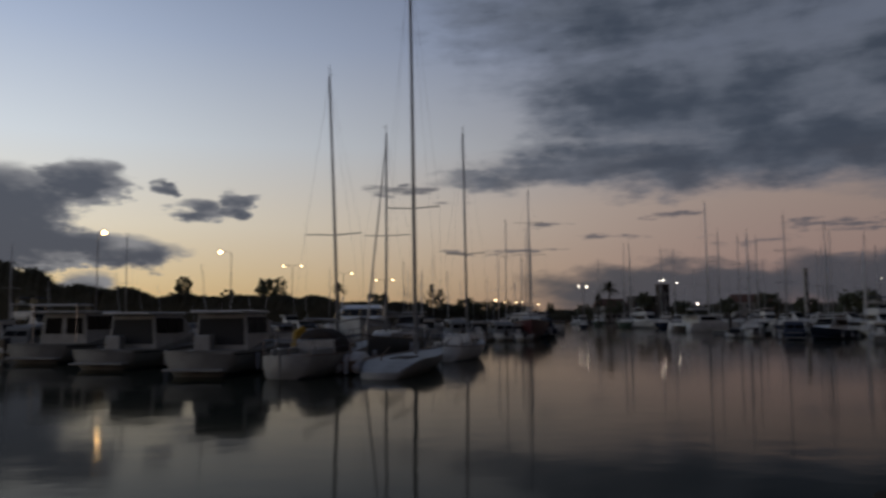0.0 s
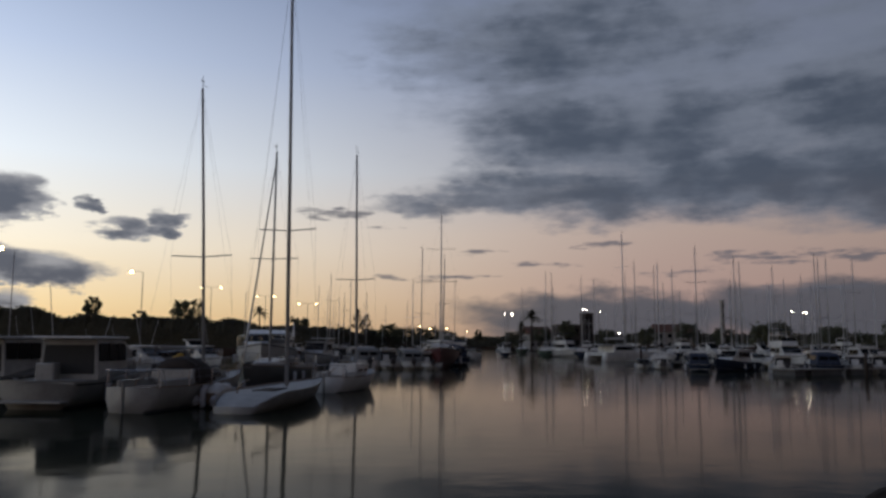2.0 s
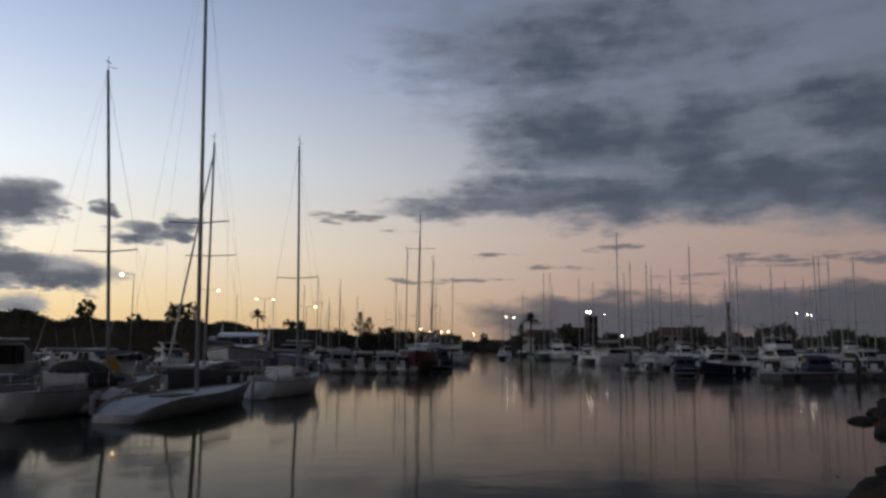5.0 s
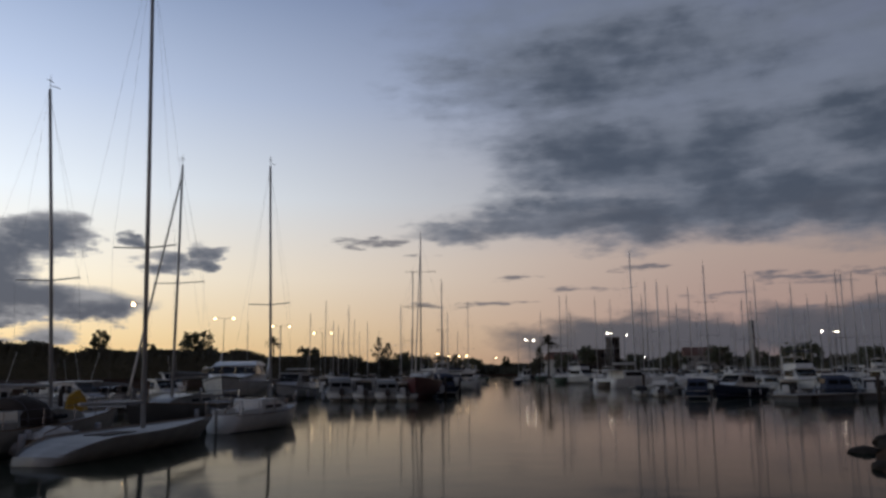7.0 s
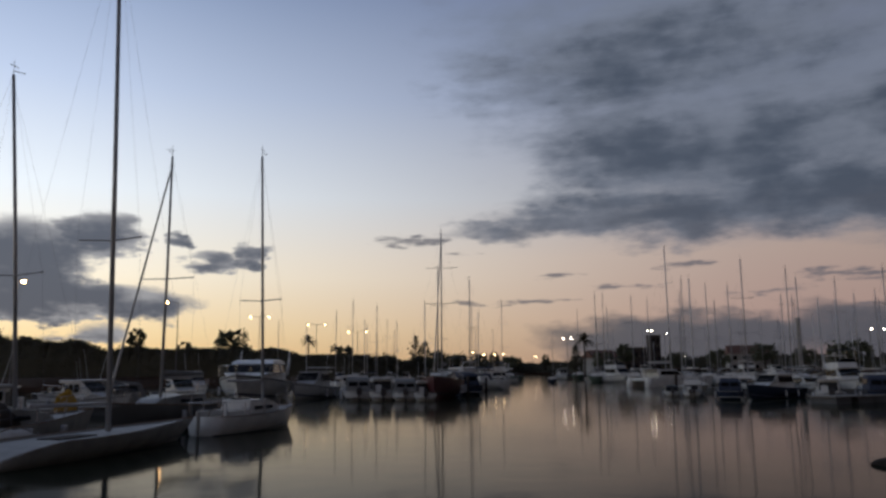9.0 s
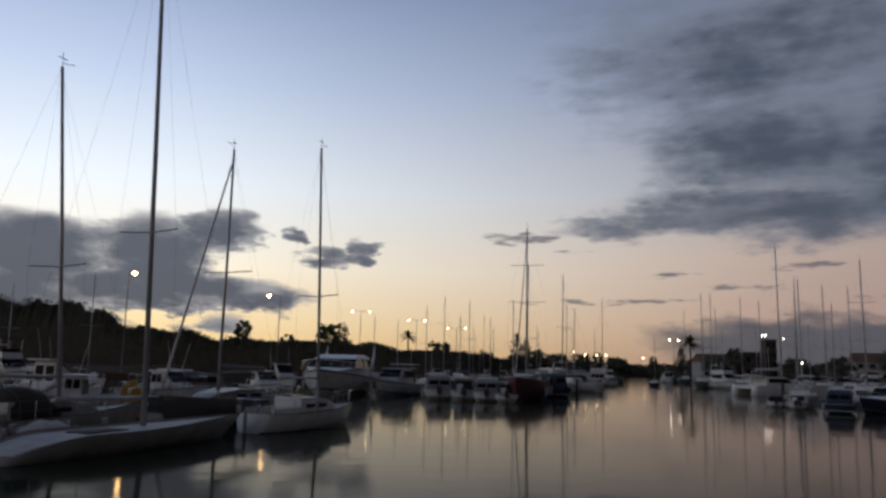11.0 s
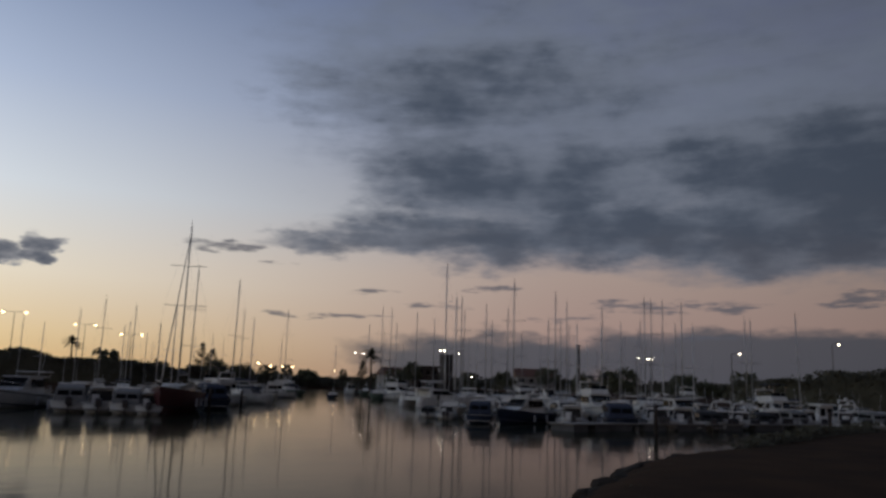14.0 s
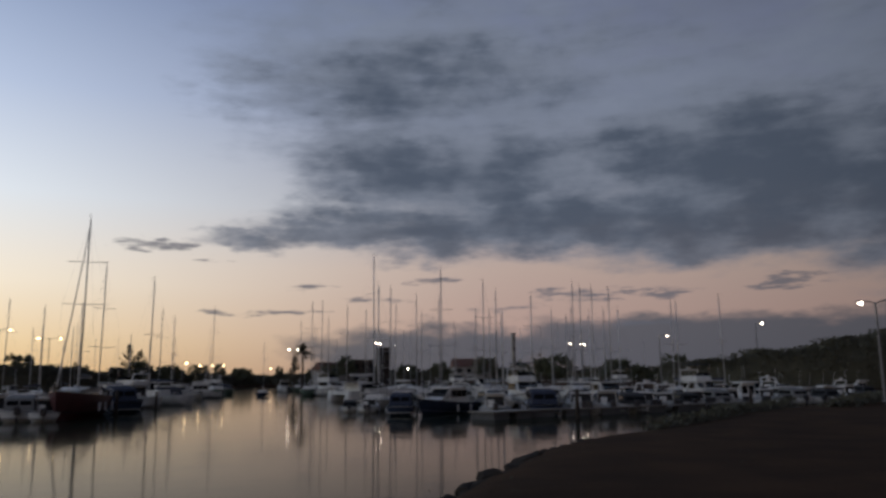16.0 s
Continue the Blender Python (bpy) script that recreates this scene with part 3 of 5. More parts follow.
            part("canopy_window", panel([(lo - 0.01, y0 * w, hs + (zz - hs) * 0.40), (lo - 0.01, y1 * w, hs + (zz - hs) * 0.40), (hi - 0.01, y1 * w * 0.95, zz - 0.28), (hi - 0.01, y0 * w * 0.95, zz - 0.28)], 0.025), GLASS, boat)
        for s in (-1, 1):
            part("canopy_side_window", panel([(xb + 0.2, s * w * 1.03, hs + (zz - hs) * 0.42), (x0 - 0.1, s * w * 1.01, hs + (zz - hs) * 0.42), (x0 - 0.1, s * w * 0.93, zz - 0.15), (xb + 0.3, s * w * 0.96, zz - 0.2)], 0.03), GLASS, boat)
    if fly:
        zf = zt + 0.1
        part("flybridge", lofted([(x0 - L * 0.05, zf, w * 0.9), (x0 - L * 0.05, zf + 0.45, w * 0.9), (x0 + (x1 - x0) * 0.35, zf + 0.55, w * 0.85), (x1 - slope, zf + 0.5, w * 0.75), (x1 - slope + 0.25, zf, w * 0.75)], 0.05), GELCOAT, boat)
        part("flybridge_screen", panel([(x1 - slope - 0.02, -w * 0.7, zf + 0.5), (x1 - slope - 0.02, w * 0.7, zf + 0.5), (x1 - slope - 0.2, w * 0.62, zf + 0.85), (x1 - slope - 0.2, -w * 0.62, zf + 0.85)], 0.012), GLASS, boat)
        if fly == "top":
            part("bimini", block(x0, x1 - slope - 0.2, -w * 0.85, w * 0.85, zf + 1.75, zf + 1.82, 0.03), CANVAS_BLUE, boat)
            for s in (-1, 1):
                for xx in (x0 + 0.1, x1 - slope - 0.35):
                    part("bimini_pole", tube([(xx, s * w * 0.8, zf + 0.4), (xx, s * w * 0.8, zf + 1.76)], 0.02, 5), STEEL, boat)
    if arch:
        za2 = zt + (0.5 if fly else 0.0)
        part("radar_arch", tube([(x0 - 0.1, -w * 1.02, zt), (x0 - 0.55, -w * 0.85, za2 + 0.8), (x0 - 0.55, w * 0.85, za2 + 0.8), (x0 - 0.1, w * 1.02, zt)], 0.09, 6), GELCOAT, boat)
        part("radar_dome", tube([(x0 - 0.5, 0, za2 + 0.88), (x0 - 0.5, 0, za2 + 0.93), (x0 - 0.5, 0, za2 + 1.08), (x0 - 0.5, 0, za2 + 1.12)], 0.22, 10), GELCOAT, boat, smooth=True)
    part("aerial", tube([(x0 + 0.3, w * 0.7, zt), (x0 - 0.15, w * 0.7, zt + 1.9)], 0.014, 4), WHITE_ALU, boat)
    if rails:
        p = bmesh.new()
        for s in (-1, 1):
            pts = []
            for k in range(7):
                u = 0.52 + 0.46 * k / 6
                f = 1 - ((u - 0.42) / 0.58) ** fine
                pts.append((u * L * 0.97, s * max(0.02, B / 2 * f * 0.92), hs + (hb - hs) * u ** 2 + 0.55))
                tube([(pts[-1][0], pts[-1][1], pts[-1][2] - 0.6), pts[-1]], 0.013, 4, p)
            tube(pts, 0.016, 5, p)
        part("bow_rail", p, STEEL, boat)
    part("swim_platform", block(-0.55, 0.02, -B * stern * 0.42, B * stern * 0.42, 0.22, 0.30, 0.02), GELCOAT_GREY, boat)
    for k in range(outboards):
        add_outboard(boat, -0.05, (k - (outboards - 1) / 2) * 0.5, hs * 0.62, 1.25)
    for k in (0.25, 0.5):
        add_fender(boat, L * k, -B * 0.5 - 0.05, hs * 0.5)
        add_fender(boat, L * k, B * 0.5 + 0.05, hs * 0.5)
    return boat


def motor_yacht(L=12.5, B=4.9):
    boat = thing("motor_yacht", "white motor yacht with dark wrapped windscreen and flared bow", "motor yacht")
    part("hull", hull_shape(L, B, 1.35, 2.0, 0.9, 1.6, 0.0, fine=2.6, draft=0.5), GELCOAT, boat, smooth=True)
    part("boot_stripe", hull_shape(L, B, 1.35, 2.0, 0.9, 1.6, 0.0, fine=2.6, draft=0.5, v0=0.40, v1=0.47, grow=1.008, cap=False, rows=3), STRIPE, boat, smooth=True)
    part("rub_rail", hull_shape(L, B, 1.35, 2.0, 0.9, 1.6, 0.0, fine=2.6, draft=0.5, v0=0.93, v1=0.96, grow=1.015, cap=False, rows=2), RUBBER, boat)
    part("deck", deck_shape(L, B, 1.35, 2.0, 0.9, 1.6, 2.6), DECK, boat)
    part("deckhouse", lofted([(2.4, 1.3, 2.0), (2.4, 2.05, 1.95), (8.1, 2.05, 1.8), (10.4, 1.8, 0.9), (10.4, 1.6, 0.9)], 0.10), GELCOAT, boat)
    part("wrapped_windscreen", lofted([(2.6, 2.0, 1.92), (2.9, 2.68, 1.72), (6.5, 2.68, 1.62), (8.0, 2.0, 1.76)], 0.05), GLASS, boat, "dark glass wrapped round the saloon")
    for s in (-1, 1):
        part("window_pillar", tube([(4.4, s * 1.87, 2.02), (4.3, s * 1.70, 2.7)], 0.05, 6), GELCOAT, boat)
    part("roof", lofted([(1.5, 2.68, 1.8), (1.6, 2.85, 1.76), (3.2, 3.05, 1.6), (5.6, 2.98, 1.5), (6.7, 2.69, 1.58)], 0.06), GELCOAT, boat)
    for s in (-1, 1):
        part("wing", tube([(2.0, s * 1.95, 1.9), (1.2, s * 1.98, 2.6), (0.75, s * 1.98, 3.2), (0.6, s * 1.95, 3.8)], 0.16, 8, r1=0.04), GELCOAT, boat, "swept aft wing", smooth=True)
    p = bmesh.new()
    for s in (-1, 1):
        pts = [(6.5 + 5.8 * k / 6, s * max(0.03, 2.2 * (1 - (k / 6) ** 2.4)), 2.35 + 0.25 * k / 6) for k in range(7)]
        tube(pts, 0.02, 5, p)
        for q in pts:
            tube([(q[0], q[1], q[2] - 0.65), q], 0.015, 4, p)
    part("bow_rail", p, STEEL, boat)
    for x in (3.5, 6.0):
        for s in (-1, 1):
            add_fender(boat, x, s * (B * 0.5 + 0.06), 0.7)
    for ob in boat.children:
        ob.matrix_basis = Matrix.Scale(1.14, 4) @ ob.matrix_basis
    return boat


def catamaran(L=10.5, W=5.6):
    boat = thing("catamaran", "white sailing catamaran with a low saloon moored at the pontoon", "catamaran")
    for s in (-1, 1):
        h = part("hull", hull_shape(L, 1.35, 1.25, 1.45, 0.7, 0.5, 0.5, fine=2.3), GELCOAT, boat, smooth=True)
        h.location = (0, s * (W / 2 - 0.65), 0)
    part("bridge_deck", block(0.5, L * 0.68, -W / 2 + 0.5, W / 2 - 0.5, 0.75, 1.2, 0.05), GELCOAT, boat)
    part("saloon", lofted([(2.2, 1.18, 2.0), (2.2, 2.25, 1.85), (5.0, 2.25, 1.7), (7.0, 1.3, 1.5), (7.0, 1.18, 1.5)], 0.08), GELCOAT, boat)
    part("saloon_window", panel([(6.75, -1.45, 1.48), (6.75, 1.45, 1.48), (5.25, 1.55, 2.17), (5.25, -1.55, 2.17)], 0.03), GLASS, boat)
    for s in (-1, 1):
        part("side_window", panel([(2.6, s * 1.96, 1.55), (5.9, s * 1.76, 1.55), (5.0, s * 1.75, 2.05), (2.6, s * 1.9, 2.05)], 0.03), GLASS, boat)
    part("cockpit_roof", block(0.3, 2.4, -1.9, 1.9, 2.28, 2.36, 0.03), GELCOAT, boat)
    for s in (-1, 1):
        part("roof_post", tube([(0.45, s * 1.8, 1.2), (0.45, s * 1.8, 2.3)], 0.03, 6), STEEL, boat)
    part("trampoline", block(L * 0.68, L * 0.92, -W / 2 + 1.2, W / 2 - 1.2, 1.05, 1.08), RUBBER, boat)
    part("crossbeam", tube([(L * 0.92, -W / 2 + 0.6, 1.25), (L * 0.92, W / 2 - 0.6, 1.25)], 0.08, 8), ALU, boat)
    add_rig(boat, 5.6, 2.2, 18.5, (0.4, 0.7), 4.6, L * 0.92, 0.3, 1.3, 1.3, WHITE_ALU, True, SAILCLOTH, False, 0.10)
    return boat


def put(ob, x, y, dx, dy, roll=0.0):
    ob.matrix_basis = pose(x, y, 0, roll, 0, heading(dx, dy))
    return ob


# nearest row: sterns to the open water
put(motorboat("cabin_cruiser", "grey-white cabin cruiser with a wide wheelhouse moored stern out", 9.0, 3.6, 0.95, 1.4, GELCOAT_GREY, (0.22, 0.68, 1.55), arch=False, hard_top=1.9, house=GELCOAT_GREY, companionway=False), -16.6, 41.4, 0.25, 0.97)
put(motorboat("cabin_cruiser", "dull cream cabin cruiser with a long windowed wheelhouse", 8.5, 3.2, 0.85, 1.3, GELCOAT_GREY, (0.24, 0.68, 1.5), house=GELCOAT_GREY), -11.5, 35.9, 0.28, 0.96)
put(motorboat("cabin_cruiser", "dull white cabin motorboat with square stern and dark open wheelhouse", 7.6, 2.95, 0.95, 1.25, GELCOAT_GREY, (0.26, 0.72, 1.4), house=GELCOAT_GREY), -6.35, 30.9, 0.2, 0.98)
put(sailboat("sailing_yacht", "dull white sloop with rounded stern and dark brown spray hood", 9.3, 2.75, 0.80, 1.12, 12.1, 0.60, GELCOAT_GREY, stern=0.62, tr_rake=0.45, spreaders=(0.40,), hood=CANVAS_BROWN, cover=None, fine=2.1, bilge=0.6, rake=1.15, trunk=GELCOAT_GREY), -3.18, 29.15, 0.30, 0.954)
put(sailboat("racing_sloop", "slim grey-white racing sloop with scooped stern and very tall mast", 10.6, 2.5, 0.62, 0.74, 17.2, 0.533, GELCOAT_GREY, stern=0.55, tr_rake=0.55, bow_rake=1.3, spreaders=(0.36,), cabin=False, rails=False, cover=None, thick=0.085, fine=2.0, fenders=False, rake=0.85, scoop=0.40), 0.1, 28.3, 0.285, 0.958)
put(sailboat("small_sloop", "small white sloop with rounded transom and raised cabin", 7.4, 2.35, 0.70, 0.92, 12.0, 0.62, GELCOAT, stern=0.62, tr_rake=0.4, spreaders=(0.40,), cover=None, cabin_h=0.5, fine=2.2, fenders=False, bilge=0.65, rake=0.6), 3.2, 38.9, 0.36, 0.933)
put(sailboat("sailing_yacht", "dull dark grey sloop with its headsail rolled on the forestay", 9.2, 2.9, 0.95, 1.25, 12.1, 0.60, DULL_HULL, furled=True, spreaders=(0.48,), cover=CANVAS_GREY, rake=0.05, trunk=GELCOAT_GREY), 2.0, 48.35, -0.27, -0.963)
put(motor_yacht(), -1.7, 83.6, 0.0, -1.0)
put(motorboat("motor_cruiser", "white motor cruiser with long cabin beside a mooring pile", 8.5, 3.0, 1.0, 1.5, GELCOAT, (0.26, 0.66, 1.3), hard_top=1.7), 4.0, 84.0, -0.25, -0.97)
put(sailboat("red_ketch", "dark red hulled yacht with white deckhouse", 12.3, 3.7, 1.45, 1.95, 14.75, 0.49, RED_HULL, stern=0.72, spreaders=(0.49, 0.74), cover=CANVAS_GREY, cabin_h=0.6, furled=True, stripe=BLACK_HULL, trunk=GELCOAT_GREY), 15.6, 82.6, -0.16, -0.987)
put(catamaran(), 41.6, 108.2, 0.965, 0.262)

# kinds of boat that fill the rest of the basin
M_A = motorboat("motorboat", "white open motorboat with low cabin and outboard motor", 6.2, 2.3, 0.7, 1.0, GELCOAT, (0.40, 0.68, 1.0), outboards=1, rails=True)
M_B = motorboat("motorboat", "white fishing motorboat with upright wheelhouse", 6.8, 2.5, 0.8, 1.25, GELCOAT, (0.42, 0.66, 1.65), outboards=2, companionway=False)
M_C = motorboat("motor_cruiser", "white motor cruiser with flybridge and bimini", 9.5, 3.2, 1.1, 1.6, GELCOAT, (0.26, 0.66, 1.3), fly="top", arch=True)
M_D = motorboat("motorboat", "dark hulled motorboat with dull blue cockpit canopy", 7.2, 2.6, 0.85, 1.2, NAVY, (0.42, 0.74, 1.15), aft_canvas=CANVAS_BLUE)
M_E = motorboat("motorboat", "white motorboat with grey cockpit canopy", 7.0, 2.6, 0.8, 1.15, GELCOAT, (0.44, 0.74, 1.1), aft_canvas=CANVAS_GREY, outboards=1)
M_F = motorboat("sports_boat", "white sports boat with raked screen and black outboard motors", 7.4, 2.7, 0.85, 1.3, GELCOAT, (0.42, 0.66, 0.95), roof=False, arch=True, outboards=2)
M_G = motorboat("motorboat", "white motorboat under a black cockpit cover", 6.6, 2.5, 0.75, 1.1, GELCOAT, (0.48, 0.72, 0.9), roof=False, aft_canvas=RUBBER, outboards=1)
M_H = motorboat("motor_cruiser", "navy hulled motor cruiser with white cabin and dark windows", 8.6, 3.0, 1.0, 1.5, NAVY, (0.24, 0.68, 1.35), outboards=0)
S_A = sailboat("sailboat", "white sloop with blue sail cover on the boom", 8.8, 2.9, 0.95, 1.2, 12.4, 0.57, GELCOAT, detail=False, spreaders=(0.5,))
S_B = sailboat("sailboat", "navy hulled sloop with grey sail cover", 9.8, 3.1, 1.0, 1.3, 13.8, 0.57, NAVY, detail=False, spreaders=(0.36, 0.66), cover=CANVAS_GREY, furled=False)
S_C = sailboat("sailboat", "cream sloop with white mast and brown sail cover", 8.0, 2.7, 0.9, 1.15, 11.4, 0.58, GELCOAT_CREAM, detail=False, spreaders=(0.5,), mast_mat=WHITE_ALU, cover=CANVAS_BROWN)
S_D = sailboat("sailboat", "green hulled yacht with tall twin-spreader mast", 10.8, 3.3, 1.05, 1.45, 15.6, 0.56, GREEN_HULL, detail=False, spreaders=(0.36, 0.68), cover=SAILCLOTH)
used = set()


def berth(kind, x, y, dx, dy, s=1.0, group="boats at the pontoons"):
    m = pose(x, y, 0, 0, 0, heading(dx, dy)) @ Matrix.Scale(s, 4)
    if kind.name not in used:
        used.add(kind.name)
        kind.matrix_basis = m
        return tagged(kind, group=group)
    return scaled_copy(kind, m)


def scaled_copy(ob, m):
    keep = ob.matrix_basis.copy()
    ob.matrix_basis = Matrix.Identity(4)
    c = copy_thing(ob, m)
    ob.matrix_basis = keep
    return c


# left basin, behind the nearest row
for k, x, y, dx, dy, s in ((M_A, -6.5, 50.0, -0.96, -0.3, 1.0), (M_B, -14.5, 50.5, 0.3, 0.95, 1.0), (M_E, -22.0, 50.0, 0.3, 0.95, 1.0), (M_A, -20, 60, 0.9, -0.4, 1.1), (M_A, -12.5, 61, 0.95, -0.3, 1.1),
                           (M_E, -6, 63, -0.9, -0.4, 1.0), (M_A, -16, 70, 0.9, -0.4, 1.0), (M_A, -28, 55, 0.4, 0.9, 1.2), (M_A, -9, 76, 0.6, -0.8, 1.1), (M_B, -30, 68, 0.8, -0.5, 1.1), (M_C, -36, 80, 0.8, -0.5, 1.0),
                           (M_A, -22, 85, 0.8, -0.5, 1.0), (M_B, -12, 92, 0.6, -0.8, 1.0), (M_A, -4, 95, 0.6, -0.8, 1.0), (S_A, -27, 78, 0.8, -0.5, 0.8), (S_C, -44, 92, 0.8, -0.5, 0.9)):
    berth(k, x, y, dx, dy, s)
# along the left side of the channel
for k, x, y, dx, dy, s in ((M_E, 7.6, 72.8, -0.1, 0.99, 1.0), (M_A, 9.6, 72.2, -0.05, 0.99, 1.0), (M_E, 11.4, 71.6, 0.0, 0.99, 0.9), (M_A, 13.0, 70.8, 0.0, 0.99, 0.85), (M_A, 5.6, 92, 0.0, 1, 1.1),
                           (M_D, 17.8, 84.0, -0.2, 0.97, 1.1), (S_B, 18.6, 91.0, -0.6, 0.8, 1.0), (M_C, 20.2, 97.0, -0.6, 0.8, 0.9), (S_A, 24.2, 103.6, -0.75, 0.65, 1.13), (M_B, 22.4, 110, -0.7, 0.7, 1.1),
                           (M_D, 24, 118, -0.7, 0.7, 1.0), (S_C, 27, 126, -0.8, 0.6, 1.0), (M_A, 27.5, 134, -0.8, 0.6, 1.1), (M_C, 31.6, 142.0, -0.98, 0.1, 0.85), (S_D, 34.9, 161.5, -0.4, 0.9, 1.06), (M_A, 32.5, 152, -0.9, 0.3, 1.1),
                           (M_B, 35, 172, -0.9, 0.3, 1.1), (M_C, 38, 190, -0.9, 0.3, 1.0), (S_A, 40, 205, -0.9, 0.3, 1.0), (M_D, 43, 225, -0.9, 0.3, 1.0)):
    berth(k, x, y, dx, dy, s)
# right pontoon
for k, x, y, dx, dy, s in ((M_G, 34.5, 74.9, 0.3, 0.95, 0.55), (M_F, 35.2, 72.2, 0.35, 0.94, 0.6), (M_D, 35.9, 66.4, 0.4, 0.92, 0.8), (M_H, 43.0, 70.2, -0.85, -0.53, 0.78), (S_C, 36.5, 76.0, 0.45, 0.9, 0.95),
                           (M_A, 41.2, 61.8, 0.42, 0.91, 0.85), (M_D, 44.6, 61.0, 0.35, 0.94, 0.9), (M_F, 47.6, 60.6, 0.4, 0.9, 0.85), (M_A, 50.0, 61.0, 0.4, 0.9, 0.9), (M_G, 52.3, 61.4, 0.4, 0.9, 0.85), (M_F, 54.6, 62.2, 0.3, 0.95, 0.8), (M_F, 57.2, 63.0, 0.25, 0.96, 0.75), (M_G, 59.6, 64.0, 0.25, 0.96, 0.8),
                           (M_F, 62.0, 65.0, 0.25, 0.96, 0.8), (M_E, 64.2, 65.6, 0.2, 0.98, 0.8), (M_A, 66.6, 66.0, 0.2, 0.98, 0.85), (M_B, 69.2, 66.4, 0.15, 0.98, 0.8), (M_F, 71.8, 66.6, 0.1, 0.99, 0.8), (M_E, 74.4, 67.0, 0.1, 0.99, 0.8),
                           (M_A, 77, 67.4, 0.1, 0.99, 0.85), (M_G, 80, 68.4, 0.0, 1, 0.8), (M_A, 83, 69.8, 0.0, 1, 0.9), (M_F, 86.4, 71.4, 0.0, 1, 0.8), (M_A, 90, 73.4, 0, 1, 0.9), (M_G, 94, 76, 0, 1, 0.9), (M_B, 98, 78.4, 0, 1, 0.8)):
    berth(k, x, y, dx, dy, s)
# second line of small boats on the pontoon's far side
for i in range(17):
    f = i / 16
    berth((M_A, M_F, M_G, M_C, M_E, M_A, M_H)[i % 7], 45 + 42 * f, 85 - 7 * math.sin(f * 2.6) + 3 * f, -0.2, -0.98, 0.78 + 0.05 * (i % 4))
# masts behind the right pontoon, and the far basin
MASTS = {S_A: (8.8, 12.4), S_B: (9.8, 13.8), S_C: (8.0, 11.4), S_D: (10.8, 15.6)}


def under_mast(k, x, y, top, a):
    """Berth a boat of this kind so that its mast stands at x, y and is that high."""
    L, h = MASTS[k]
    s = top / h
    berth(k, x - L * 0.57 * s * a, y - L * 0.57 * s * math.sqrt(1 - a * a), a, math.sqrt(1 - a * a), s)


for k, x, y, top, a in ((S_B, 49.8, 93.3, 14.6, 0.5), (S_C, 49.3, 77.0, 8.6, 0.4), (S_C, 62.5, 78.0, 9.2, 0.3), (S_A, 3.0, 106.8, 9.8, -0.5), (S_B, 4.7, 113.9, 11.9, -0.4), (S_A, 7.9, 119.9, 11.7, 0.5),
                        (S_B, 21.4, 119.4, 11.7, -0.6), (S_C, 13.7, 91.0, 9.4, 0.4), (S_A, 17.8, 131.8, 9.1, -0.3), (S_C, 10.7, 127.0, 9.8, 0.4), (S_C, -1.0, 110.0, 8.2, 0.5), (S_A, 24.2, 141.9, 9.2, -0.5), (S_C, 6.3, 124.1, 9.2, 0.4),
                        (S_D, 47.9, 151.3, 16.5, 0.3), (S_D, 51.4, 159.3, 17.3, -0.3), (S_B, 50.7, 114.3, 14.9, 0.4), (S_B, 56.6, 120.2, 14.8, 0.5), (S_A, 52.3, 89.6, 10.1, 0.3), (S_A, 57.7, 97.6, 10.7, 0.4), (S_C, 67.1, 104.5, 11.0, 0.5),
                        (S_D, 80.8, 111.1, 15.9, 0.4), (S_A, 74.8, 99.1, 11.4, 0.3), (S_A, 79.7, 90.7, 11.6, 0.5), (S_B, 51.6, 140.9, 14.9, 0.3), (S_B, 62.1, 125.1, 15.1, 0.5), (S_A, 77.0, 116.4, 12.9, 0.4), (S_D, 54.1, 192.0, 16.4, 0.3), (S_B, 55.7, 171.5, 15.3, 0.4),
                        (S_B, 74.5, 104.2, 14.9, 0.3), (S_A, 82.9, 95.7, 12.3, 0.4), (S_B, 83.4, 121.3, 13.9, 0.4), (S_B, 39.3, 150, 9.2, 0.3)):
    under_mast(k, x, y, top, a)
rng = random.Random(7)
for row, (x0, y0, x1, y1, n) in enumerate(((56, 88, 80, 90, 5), (55, 108, 72, 104, 4), (58, 135, 90, 132, 7), (53, 165, 126, 160, 12), (54, 195, 138, 185, 11), (-6, 140, 9, 160, 3), (0, 168, 13, 178, 3), (4, 200, 22, 215, 4), (56, 225, 128, 218, 9), (50, 146, 108, 146, 8))):
    for i in range(n):
        f = (i + rng.uniform(-0.3, 0.3)) / (n - 1)
        k = rng.choice((S_A, S_A, S_B, S_C, S_D, S_B, M_C, M_B))
        berth(k, x0 + (x1 - x0) * f, y0 + (y1 - y0) * f + rng.uniform(-2, 2), rng.uniform(0.1, 0.5) * rng.choice((-1, 1)), rng.choice((-1, 1)), rng.uniform(0.78, 1.12))

# ---- water, land and shore ----
wb = bmesh.new()
wv = [wb.verts.new(p) for p in ((-2500, -2500, 0), (2500, -2500, 0), (2500, 2500, 0), (-2500, 2500, 0))]
wb.faces.new(wv)
tagged(make("water", wb, WATER), "calm dark harbour water mirroring the dusk sky", "water", kind="structure")


def strip_land(name, label, rows, mat):
    """Land as a lofted strip: rows of cross sections with equal point counts."""
    bm = bmesh.new()
    vs = [[bm.verts.new(p) for p in r] for r in rows]
    for a, b in zip(vs, vs[1:]):
        for i in range(len(a) - 1):
            bm.faces.new((a[i], a[i + 1], b[i + 1], b[i]))
    return tagged(make(name, bm, mat, True), label, "ground", kind="structure")


